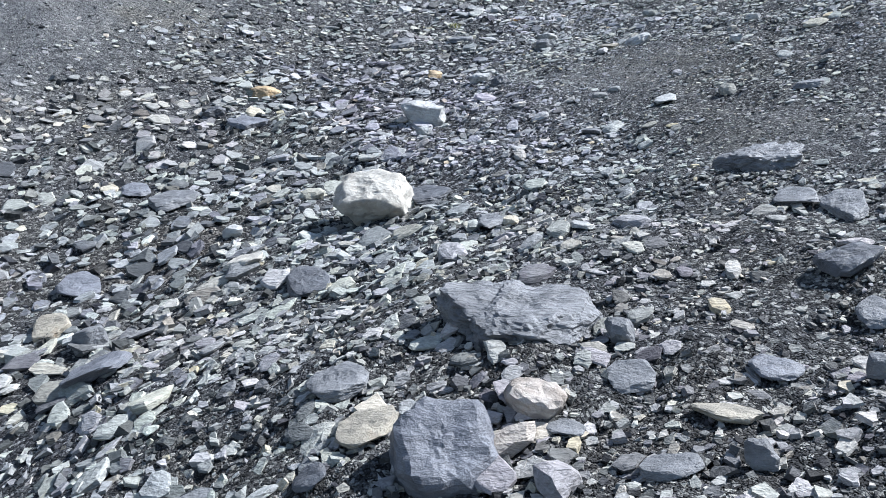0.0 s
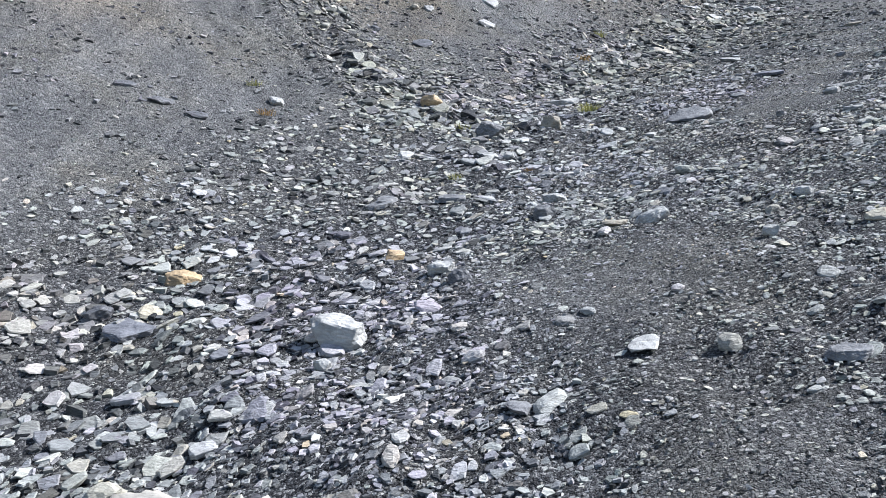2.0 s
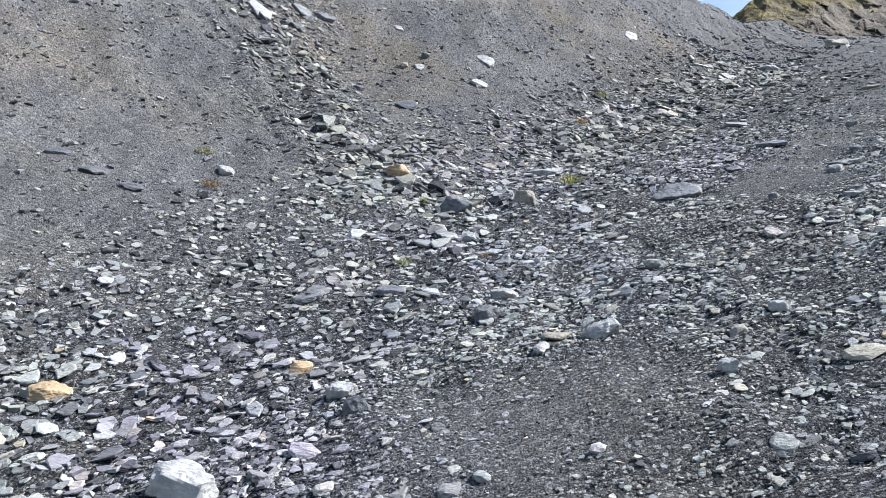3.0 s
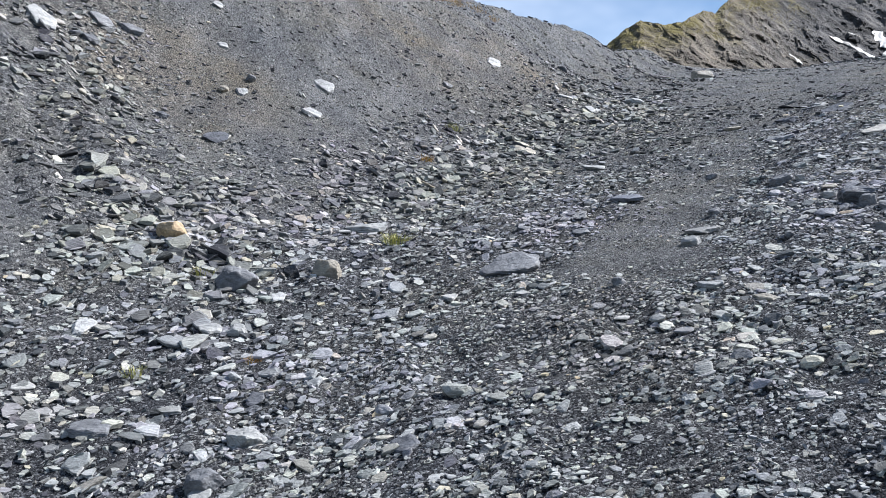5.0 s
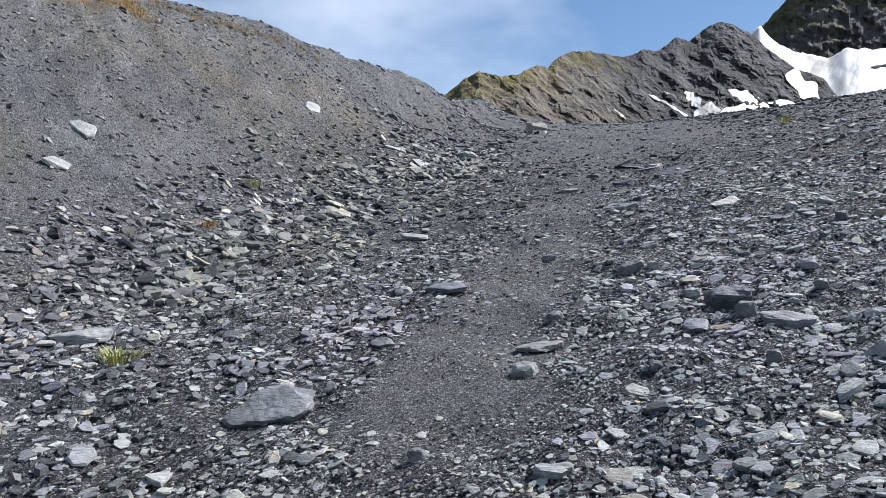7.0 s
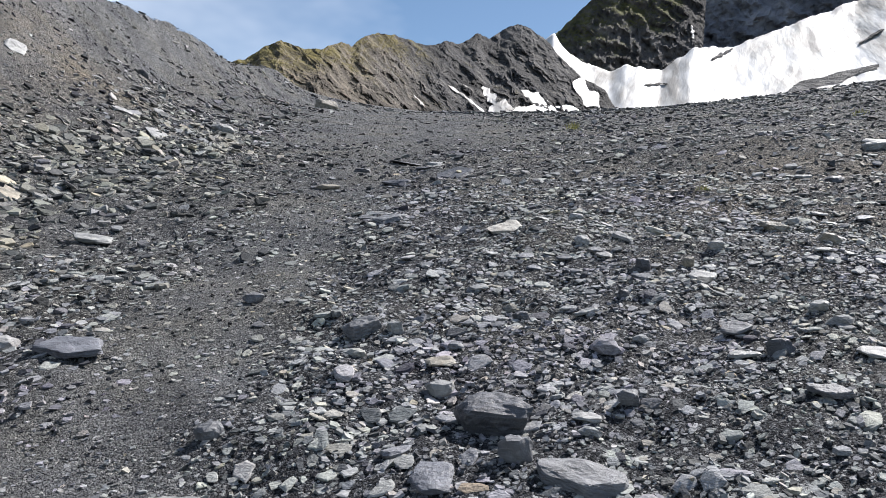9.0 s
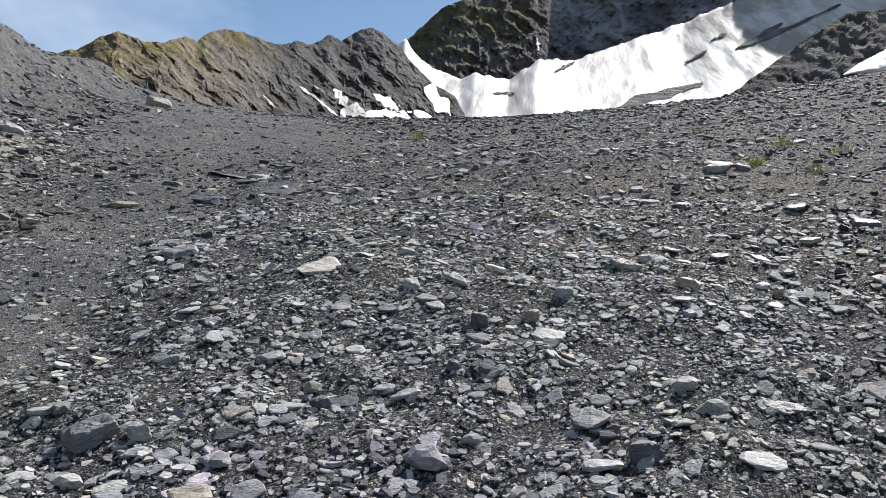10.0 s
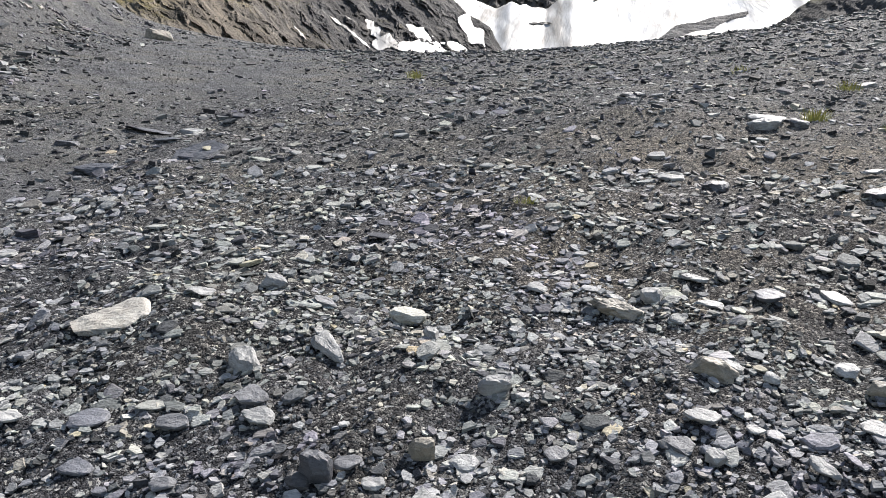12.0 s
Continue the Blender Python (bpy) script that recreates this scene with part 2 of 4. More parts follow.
CHIPS = slate_material("slate_chips", False, SLATES)
GRIT = slate_material("dark_slate_grit", False, DARK_SLATES)
PILED = slate_material("piled_slate", False, ((0.0, (0.045, 0.046, 0.048)), (0.3, (0.12, 0.121, 0.12)), (0.6, (0.21, 0.209, 0.196)), (0.85, (0.285, 0.28, 0.256)), (0.96, (0.34, 0.325, 0.28)), (1.0, (0.5, 0.48, 0.43))))
LOOSE = slate_material("loose_slate", True, SLATES)
GRAVEL = ground_material()
STONES = {
    "cream": stone_material("cream_stone", (0.43, 0.412, 0.372), (0.32, 0.298, 0.258), (0.3, 0.235, 0.15), 0.75, 14, 0.15, 0.15),
    "white": stone_material("white_quartz", (0.44, 0.44, 0.425), (0.28, 0.28, 0.275), (0.2, 0.195, 0.18), 0.65, 20, 0.12),
    "pale": stone_material("pale_grey_stone", (0.34, 0.34, 0.325), (0.2, 0.202, 0.2), (0.36, 0.335, 0.285)),
    "slate": stone_material("grey_slate", (0.19, 0.193, 0.2), (0.1, 0.103, 0.11), (0.24, 0.24, 0.232)),
    "leafy": stone_material("foliated_slate", (0.2, 0.203, 0.212), (0.1, 0.103, 0.111), (0.26, 0.26, 0.252), 0.6, 22, 0.2, 0.9, ((0.35, 2.6, 1.6), (0.3, 0.2, 0.45))),
    "flat": stone_material("dusty_slate", (0.24, 0.24, 0.23), (0.17, 0.17, 0.165), (0.25, 0.24, 0.21)),
    "blue": stone_material("blue_grey_slate", (0.165, 0.171, 0.192), (0.1, 0.105, 0.122), (0.21, 0.21, 0.218), 0.55, 22, 0.15),
    "dark": stone_material("dark_slate", (0.105, 0.11, 0.122), (0.058, 0.06, 0.068), (0.16, 0.16, 0.16), 0.55),
    "tan": stone_material("tan_stone", (0.34, 0.305, 0.24), (0.2, 0.184, 0.152), (0.27, 0.17, 0.09)),
    "orange": stone_material("rusty_stone", (0.44, 0.32, 0.18), (0.27, 0.2, 0.12), (0.4, 0.2, 0.07)),
    "quartz": stone_material("rusty_quartz", (0.5, 0.455, 0.41), (0.2, 0.165, 0.135), (0.36, 0.22, 0.11), 0.75, 40, 0.2),
}
BROWN_RIDGE = rock_face_material("brown_ridge_rock", (0.07, 0.063, 0.054), (0.135, 0.118, 0.097), (0.24, 0.203, 0.162), (0.12, 0.1, 0.033), 2.15, 0.08,
                                 other=((0.036, 0.036, 0.039), (0.075, 0.073, 0.073), (0.14, 0.132, 0.122)))
GREY_CLIFF = rock_face_material("dark_cliff_rock", (0.055, 0.055, 0.06), (0.1, 0.097, 0.098), (0.165, 0.157, 0.145), (0.085, 0.085, 0.03), 2.12, 0.04)
# rock paled and blued, so its colour holds distant haze and blue shade
HAZED_CLIFF = rock_face_material("hazed_cliff_rock", (0.13, 0.14, 0.168), (0.205, 0.217, 0.252), (0.29, 0.3, 0.335), (0.2, 0.21, 0.17), 4.0, 0.025)
RIB = rock_face_material("dark_rib_rock", (0.06, 0.06, 0.064), (0.12, 0.118, 0.118), (0.2, 0.19, 0.18), (0.12, 0.11, 0.08), 4.0, 0.06)
SNOW = snow_material()
GRASS = leaf_material("yellow_green_grass", (0.25, 0.26, 0.07), (0.42, 0.39, 0.12))
STRAW = leaf_material("dry_orange_grass", (0.26, 0.13, 0.022), (0.46, 0.29, 0.06))
LEAF = leaf_material("shrub_leaves", (0.05, 0.1, 0.02), (0.15, 0.22, 0.05))
TWIG = leaf_material("brown_twigs", (0.08, 0.06, 0.04), (0.12, 0.09, 0.06))

# ---- the lie of the land ----
LEFT = (-3.144, -0.3781, 0.4273, 0.00142, -0.01657, 0.00464)
RIGHT = (-0.144, 0.3047, 0.1866, 0.00277, -0.00594, 0.00174)
# mounds and hollows: x, y, spread, height
MOUNDS = ((2.0, 23.5, 2.5, 0.74), (9.9, 44.6, 4, -0.81), (-1.9, 14.2, 0.9, -0.37), (-0.1, 1.8, 0.9, 0.23), (19.5, 46.8, 4, -0.54),
          (12.9, 16.4, 0.9, 0.25), (0.1, 18.9, 2.5, 0.14), (-3.2, 15.2, 1.5, -0.2), (-1.3, 17.1, 1.5, 0.12), (2.8, 16.0, 1.5, -0.1),
          (27.2, 42.7, 4, -0.29), (7.3, 13.8, 0.9, 0.11), (-0.3, 10.7, 0.9, 0.1), (1.7, 7.5, 1.5, -0.07),
          (0.7, 23.7, 1.5, -0.3))


def slope_sides(x, y):
    quad = lambda c: c[0] + c[1] * x + c[2] * y + c[3] * x * x + c[4] * x * y + c[5] * y * y
    left, crest = quad(LEFT), 5.85 + 0.13 * x + 0.155 * y
    return (left + crest - np.sqrt((left - crest) ** 2 + 0.12)) / 2, quad(RIGHT)


def height(x, y):
    """The ground's smooth height: the moraine's face on the west, the bank on the east, the trough between."""
    x, y = np.asarray(x, float), np.asarray(y, float)
    dx, dy = x - 5, y - 9
    d = np.hypot(dx, dy)
    k = np.minimum(1, 47 / np.maximum(d, 1e-6))
    cx, cy = 5 + dx * k, 9 + dy * k
    left, right = slope_sides(cx, cy)
    z = (left + right + np.sqrt((left - right) ** 2 + 3.11)) / 2
    for gx, gy, s, a in MOUNDS:
        z = z + a * np.exp(-((cx - gx) ** 2 + (cy - gy) ** 2) / (2 * s * s))
    e = np.maximum(d - 41, 0)
    return z - np.where(e < 16, 0.014 * e * e, 0.448 * np.minimum(e, 200) - 3.584)


def along(points, x, y):
    """The distance from (x, y) to a line through the points."""
    best = np.full(np.shape(x), 1e9)
    for (ax, ay), (bx, by) in zip(points[:-1], points[1:]):
        t = np.clip(((x - ax) * (bx - ax) + (y - ay) * (by - ay)) / ((bx - ax) ** 2 + (by - ay) ** 2), 0, 1)
        best = np.minimum(best, np.hypot(x - ax - t * (bx - ax), y - ay - t * (by - ay)))
    return best


def step(a, b, v):
    t = np.clip((v - a) / (b - a), 0, 1)
    return t * t * (3 - 2 * t)


def waves(x, y, seed, size):
    """Smooth random relief between about -1 and 1."""
    rng = np.random.default_rng(seed)
    out = 0
    for i in range(10):
        a, p, f = rng.uniform(0, 6.28), rng.uniform(0, 6.28), rng.uniform(0.6, 2.2) * 6.28 / size
        out = out + np.sin((x * math.cos(a) + y * math.sin(a)) * f + p)
    return out / 4.5


TRAIL = ((0.1, 1.5), (1.0, 4.6), (2.2, 7.4), (4.6, 10.0), (7.6, 12.2))
CHUTE = ((0.3, 9.6), (-0.65, 10.9), (-1.9, 12.0), (-2.7, 13.3), (-3.4, 15.2))
STRIP = ((3.2, 9.6), (3.84, 11.2), (4.28, 12.2), (5.05, 13.9), (6.0, 16.0), (8.5, 21.0), (12.5, 29.0))
TOE = ((1.5, 13.6), (1.9, 15.2), (3.1, 17.8), (4.6, 20.0), (7.4, 26.0), (10.5, 33.0), (13.0, 41.0))


def smooth_lag(x, y):
    """1 on the bare fine flat towards the brow."""
    return step(20, 24, y) * step(3.6, 2.0, along(((9.8, 22), (11.8, 28), (13.2, 34), (16, 45)), x, y) + 0.5 * waves(x, y, 8, 5))


def fineness(x, y):
    """1 where only fine scree lies, 0 among the coarse stones."""
    left, right = slope_sides(x, y)
    face = step(0.35, 1.3, left - right + 0.25 * waves(x, y, 3, 2.5))
    face = face * (1 - 0.9 * step(1.25, 0.5, along(CHUTE, x, y) + 0.15 * waves(x, y, 4, 1.2))) * (1 - 0.8 * step(1.1, 0.3, along(TOE, x, y)))
    strip = step(0.75, 0.25, along(STRIP, x, y) + 0.12 * waves(x, y, 5, 1.5)) * step(9, 10.5, y)
    mound = np.exp(-((x - 1.3) ** 2 + (y - 5.9) ** 2) / 0.5) + 0.8 * np.exp(-((x - 1.6) ** 2 + (y - 3.9) ** 2) / 0.25)
    return np.clip(np.maximum.reduce([face, 0.85 * strip, 0.75 * mound, 0.88 * smooth_lag(x, y)]), 0, 1)


def mesh_of(name, verts, starts, loops, mat, smooth=False):
    me = bpy.data.meshes.new(name)
    me.vertices.add(len(verts))
    me.vertices.foreach_set("co", np.asarray(verts, np.float32).ravel())
    me.loops.add(len(loops))
    me.loops.foreach_set("vertex_index", np.asarray(loops, np.int32))
    me.polygons.add(len(starts))
    me.polygons.foreach_set("loop_start", np.asarray(starts, np.int32))
    me.update(calc_edges=True)
    if smooth:
        me.shade_smooth()
    else:
        me.shade_flat()
    me.materials.append(mat)
    return me


def grid_mesh(name, pts, mat, smooth=True):
    """A sheet from an array of points, rows by columns."""
    n, m = pts.shape[:2]
    i = (np.arange(n - 1)[:, None] * m + np.arange(m - 1)).ravel()
    loops = np.stack([i, i + 1, i + m + 1, i + m], 1).ravel()
    return mesh_of(name, pts.reshape(-1, 3), np.arange(len(i)) * 4, loops, mat, smooth)


def ticks(lo, hi, fine, out_lo, out_hi):
    core = np.arange(lo, hi + fine, fine)
    grow = [fine]
    while sum(grow) < 4000:
        grow.append(min(grow[-1] * 1.11, 260))
    arms = np.cumsum(grow)
    return np.concatenate([(lo - arms[arms < out_lo])[::-1], core, hi + arms[arms < out_hi]])


def land(x, y):
    """The height with the small humps of the scree."""
    near = step(40, 25, np.hypot(x - 5, y - 9))
    coarse = 1 - fineness(x, y)
    left, right = slope_sides(x, y)
    across = 0.75 * x + 0.66 * y + 0.25 * waves(x, y, 41, 3.0)
    rill = step(0.5, 1.6, left - right) * (np.abs(waves(across, 0.12 * y, 43, 1.6)) - 0.5)
    return height(x, y) + near * (0.09 * rill) + near * ((0.006 + 0.02 * coarse) * waves(x, y, 11, 1.1) + 0.014 * coarse * waves(x, y, 17, 0.6) + 0.03 * waves(x, y, 13, 2.3))


# paler earth on the scree face and by the grass: x, y, spread
EARTH = ((-2.0, 14.9, 0.6), (-1.3, 14.5, 0.5), (-2.8, 14.7, 0.5), (-1.6, 15.3, 0.5), (-4.4, 10.4, 0.7), (0.9, 19.8, 1.2), (3.4, 22.5, 1.5), (9.6, 13.0, 1.3), (11.8, 14.2, 1.8))


def build_ground():
    xs, ys = ticks(-5, 11, 0.075, 2600, 2600), ticks(0.6, 20.5, 0.075, 2600, 2600)
    x, y = np.meshgrid(xs, ys)
    fine = fineness(x, y)
    near = step(-6.5, -5, x) * step(12.5, 11, x) * step(22.5, 20.5, y)
    grain = np.random.default_rng(2).normal(0, 1, x.shape)
    z = land(x, y) + near * (0.007 - 0.003 * fine) * grain
    me = grid_mesh("ground", np.stack([x, y, z], 2), GRAVEL)
    turf = step(0.75, 0.2, along(((-6, 16.3), (-2.5, 18.8), (-1.4, 20.1), (-0.8, 20.9)), x, y))
    earth = sum(np.exp(-((x - gx) ** 2 + (y - gy) ** 2) / (2 * r * r)) for gx, gy, r in EARTH)
    for key, field in (("earth", np.clip(earth, 0, 1)), ("fine", fine), ("bed", step(2.0, 5.5, along(TRAIL, x, y))), ("turf", turf)):
        f = me.attributes.new(key, "FLOAT", "POINT")
        f.data.foreach_set("value", field.ravel().astype(np.float32))
    return tagged(new("ground", me), "dark grey slate scree and gravel in a mountain trough", "ground", kind="structure")


build_ground()


def surface(x, y):
    """The ground's height and normal."""
    e = 0.1
    z = land(x, y)
    n = np.stack([(land(x - e, y) - land(x + e, y)) / (2 * e), (land(x, y - e) - land(x, y + e)) / (2 * e), np.ones_like(z)], -1)
    return z, n / np.linalg.norm(n, axis=-1, keepdims=True)


# ---- far ridges, cliffs and snow ----
EYE = np.array((4.0, 8.0, 4.35))


LATTICE = np.random.default_rng(12)
PERM = np.tile(LATTICE.permutation(256), 3)
GRADS = LATTICE.normal(0, 1, (256, 3))
GRADS /= np.linalg.norm(GRADS, axis=1, keepdims=True)


def lattice_noise(x, y, z):
    """Smooth gradient noise between about -1 and 1."""
    p = np.stack(np.broadcast_arrays(x, y, z), -1).astype(float)
    i = np.floor(p).astype(int)
    f = p - i
    i &= 255
    w = f * f * f * (f * (f * 6 - 15) + 10)
    out = 0
    for c in itertools.product((0, 1), repeat=3):
        h = PERM[PERM[PERM[i[..., 0] + c[0]] + i[..., 1] + c[1]] + i[..., 2] + c[2]]
        share = np.prod(np.where(np.array(c) == 1, w, 1 - w), -1)
        out = out + share * (GRADS[h] * (f - np.array(c))).sum(-1)
    return out * 1.5


def fbm(x, y, z, octaves=6, ridged=False, gain=0.52):
    """Noise at several scales; ridged: sharp crests about zero."""
    out, amp, k = 0, 1.0, 1.0
    for o in range(octaves):
        n = lattice_noise(x * k + 17.3 * o, y * k + 5.1 * o, z + 3.7 * o)
        out = out + amp * (0.7 - 2 * np.abs(n) if ridged else n)
        amp, k = amp * gain, k * 2.07
    return out


class Slope:
    """A mountainside round the valley: crest heights by bearing, and its distance at the foot and at the crest."""

    def __init__(self, crest, foot, near, far, rough, size, seed, power=1.0, run=0.65, crag=0.3, ragged=0.1):
        self.crest, self.foot, self.near, self.far = crest, foot, near, far
        self.run, self.crag, self.ragged = run, crag, ragged
        self.rough, self.size, self.seed, self.power = rough, size, seed, power

    def line(self, table, az):
        return np.interp(az, [a for a, _ in table], [e for _, e in table])

    def radius(self, az, el):
        hi = self.line(self.crest, az)
        lo = self.line(self.foot, az)
        v = np.clip((el - lo) / np.maximum(hi - lo, 0.1), 0, 1) ** self.power
        near, far = self.line(self.near, az), self.line(self.far, az)
        return near + (far - near) * v

    def relief(self, a, el, v):
        """Ribs, gullies and crags, as a factor on the distance."""
        s = self.size
        a = a + 0.35 * fbm(a * 0.8 * s, el * 0.8 * s, a * 0 + self.seed + 2.2, 3) / s
        across, down = a * 0.62 + el * 0.78, a * 0.78 - el * 0.62
        ribs = fbm(across * s * 0.85, down * s * 0.85 * self.run + self.seed, a * 0 + self.seed, 5, True)
        crags = fbm(across * s * 3.0, down * s * 1.7, a * 0 + self.seed + 7.3, 6, True, 0.6)
        beds = across * s * 1.6 + 1.2 * fbm(a * s * 0.7, el * s * 0.7, a * 0 + self.seed + 4.1, 3)
        beds = np.abs(beds % 1.0 - 0.35)
        return 1 - self.rough * (ribs + self.crag * crags - 0.25 * beds) * (1 - 0.6 * v ** 3)

    def build(self, name, az0, az1, n, m, mat, smooth=False, grass=None):
        az = np.linspace(az0, az1, n)
        v = np.linspace(0, 1, m)
        a, v = np.meshgrid(az, v)
        hi, lo = self.line(self.crest, a), self.line(self.foot, a)
        el = lo + (hi - lo) * v
        r = self.radius(a, el)
        r = r * self.relief(a, el, v)
        el = el + self.ragged * fbm(a * self.size * 2.5, a * 0 + 0.5, a * 0 + self.seed + 7.3, 6) * (v > 0.98)
        ar, er = np.radians(a), np.radians(el)
        front = np.stack([EYE[0] + r * np.sin(ar), EYE[1] + r * np.cos(ar), EYE[2] + r * np.tan(er)], 2)
        back = front[-1:].copy()
        back[..., 0] += np.sin(ar[-1:]) * 90
        back[..., 1] += np.cos(ar[-1:]) * 90
        back[..., 2] -= 60
        me = grid_mesh(name, np.concatenate([front, back]), mat, smooth)
        if grass:
            at = me.attributes.new("turf", "FLOAT", "POINT")
            g = step(grass[2], grass[2] + 0.5, v) * step(grass[1], grass[0], a)
            at.data.foreach_set("value", np.concatenate([g, g[-1:]]).ravel().astype(np.float32))
        return new(name, me)

    def band(self, name, a0, e0, a1, e1, width, mat, seed, rise=6.0):
        """A long patch lying on this slope, from one bearing and height to another, thick in the middle and ragged at the rim."""
        rng = np.random.default_rng(seed)
        n, m = 56, 9
        t = np.linspace(0, 1, n)
        prof = np.sin(np.pi * np.clip(t * 0.96 + 0.02, 0, 1)) ** 0.6 * (0.75 + 0.5 * waves(t, t * 0, seed, 0.5))
        mid_a = a0 + (a1 - a0) * t + 0.02 * (a1 - a0) * waves(t, t * 0, seed + 1, 0.8)
        mid_e = e0 + (e1 - e0) * t + width * 0.12 * waves(t, t * 0, seed + 2, 0.6)
        w = np.linspace(-1, 1, m)
        length = math.hypot(a1 - a0, e1 - e0)
        na, ne = -(e1 - e0) / length, (a1 - a0) / length
        off = width * 0.5 * w[None, :] * (np.abs(prof)[:, None] + 0.02) * (1 + 0.07 * rng.uniform(-1, 1, (n, m)))
        a, el = mid_a[:, None] + na * off, mid_e[:, None] + ne * off
        lo, hi = self.line(self.foot, a), self.line(self.crest, a)
        r = self.radius(a, el) * (0.3 * self.relief(a, el, np.clip((el - lo) / (hi - lo), 0, 1)) + 0.7 * (1 - 0.8 * self.rough)) - rise * (1.2 - w[None, :] ** 4)
        ar, er = np.radians(a), np.radians(el)
        pts = np.stack([EYE[0] + r * np.sin(ar), EYE[1] + r * np.cos(ar), EYE[2] + r * np.tan(er)], 2)
        return new(name, grid_mesh(name, pts, mat))


ridge = Slope(((4, 13.2), (8.5, 14.3), (9.8, 14.9), (11.1, 15.9), (12.1, 16.45), (13.7, 16.1), (15.2, 16.3), (15.7, 16.7), (16.4, 16.9), (17.2, 16.75), (17.8, 17.4), (19, 17.85),
               (20.3, 17.8), (22.4, 17.4), (23.4, 17.5), (24, 17.8), (25.1, 17.7), (26.3, 18.5), (27.2, 18.2), (27.9, 18.7), (28.5, 19.1), (29.4, 19.35), (30.2, 19),
               (31.7, 18.1), (32.3, 17.4), (33.3, 16.6), (34.2, 15.9), (35.8, 15.2), (37, 13.5)),
              ((4, 9), (37, 9.5)), ((4, 190), (15, 210), (37, 470)), ((4, 300), (15, 330), (28, 600), (37, 620)), 0.019, 0.95, 3.0, 1.0, 0.35)
tagged(ridge.build("mountain_ridge", 4, 37, 400, 110, BROWN_RIDGE, grass=(18, 27, 0.5)), "brown and grey rocky mountain ridge with grassy ledges", "mountain", kind="structure")
buttress = Slope(((29, 15), (31, 17.6), (31.9, 18.7), (33, 19.8), (34.3, 21.1), (35.1, 21.5), (36.7, 22), (39, 23), (41, 23.4), (42.2, 22.5), (43, 20)),
                 ((29, 12), (43, 12)), ((29, 860), (43, 1040)), ((29, 1020), (36, 1100), (43, 1260)), 0.012, 1.0, 9.0)
tagged(buttress.build("mountain_buttress", 29, 42.4, 160, 100, GREY_CLIFF, grass=(40, 43, 0.35)), "dark rocky mountain buttress with green ledges above a snowfield", "mountain", kind="structure")
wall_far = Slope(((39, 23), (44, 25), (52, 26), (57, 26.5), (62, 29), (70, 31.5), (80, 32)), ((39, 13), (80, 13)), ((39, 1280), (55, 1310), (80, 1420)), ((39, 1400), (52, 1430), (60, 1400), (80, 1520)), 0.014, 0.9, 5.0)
tagged(wall_far.build("mountain_wall", 39, 80, 200, 80, HAZED_CLIFF), "steep dark mountain wall in shade above a snowfield", "mountain", kind="structure")
snowfield = Slope(((27, 15.5), (29.5, 17), (30.7, 18.1), (31.9, 18.85), (32.3, 18.3), (33, 17.5), (34.9, 16.7), (36.3, 16.5), (37.1, 16.9), (38.1, 16.8), (39.7, 16.6), (40.6, 17.2),
                   (41.6, 18.0), (42.3, 18.1), (44.5, 18.2), (46.3, 18.8), (48, 19.4), (49.7, 20), (51.5, 20.5), (54.9, 21.7), (60, 23), (80, 24)),
                  ((27, 9), (80, 10)), ((27, 560), (40, 500), (80, 560)), ((27, 820), (38, 850), (52, 1180), (80, 1400)), 0.008, 0.7, 21.0, crag=0.12, ragged=0.16)
tagged(snowfield.build("snowfield", 27, 80, 260, 60, SNOW, True), "bright white old snowfield with grey dirty streaks", "snow", kind="structure")
spur = Slope(((54, 14.5), (55.2, 15.8), (55.7, 16.2), (57.8, 17.7), (60, 19.3), (62.4, 20.6), (65.5, 20.7), (70, 21.2), (80, 22)),
             ((54, 11), (80, 11)), ((54, 400), (80, 420)), ((54, 470), (62, 560), (80, 600)), 0.009, 1.0, 33.0)
tagged(spur.build("rock_spur", 54.2, 80, 200, 70, GREY_CLIFF, grass=(80, 81, 0.72)), "dark rocky spur beside the snowfield", "mountain", kind="structure")
for k, (a0, e0, a1, e1, w) in enumerate(((22.0, 13.85, 22.9, 13.1, 0.16), (24.4, 14.8, 26.5, 13.65, 0.22), (25.5, 14.95, 26.2, 14.6, 0.12), (26.9, 14.9, 28.8, 13.2, 0.7),
                                         (27.6, 13.3, 33.4, 13.0, 1.5), (29.8, 14.9, 32.4, 13.6, 0.8), (33.6, 15.7, 35.6, 13.8, 1.3), (32.4, 13.9, 34.4, 13.4, 0.7), (26.0, 13.9, 27.4, 13.0, 0.2), (27.6, 14.2, 29.4, 13.4, 0.6))):
    tagged(ridge.band("snow_patch", a0, e0, a1, e1, w, SNOW, 40 + k, 1.2), "white snow patch in a gully of the ridge", "snow patch", "snow patches on the ridge")
tagged(buttress.band("snow_patch", 41.5, 19.6, 41.7, 18.7, 0.3, SNOW, 60, 4), "small white snow patch in a cliff gully", "snow patch")
tagged(spur.band("snow_patch", 62.5, 16.7, 72, 20.5, 1.3, SNOW, 61, 4), "white snow tongue at the foot of the dark spur", "snow patch")
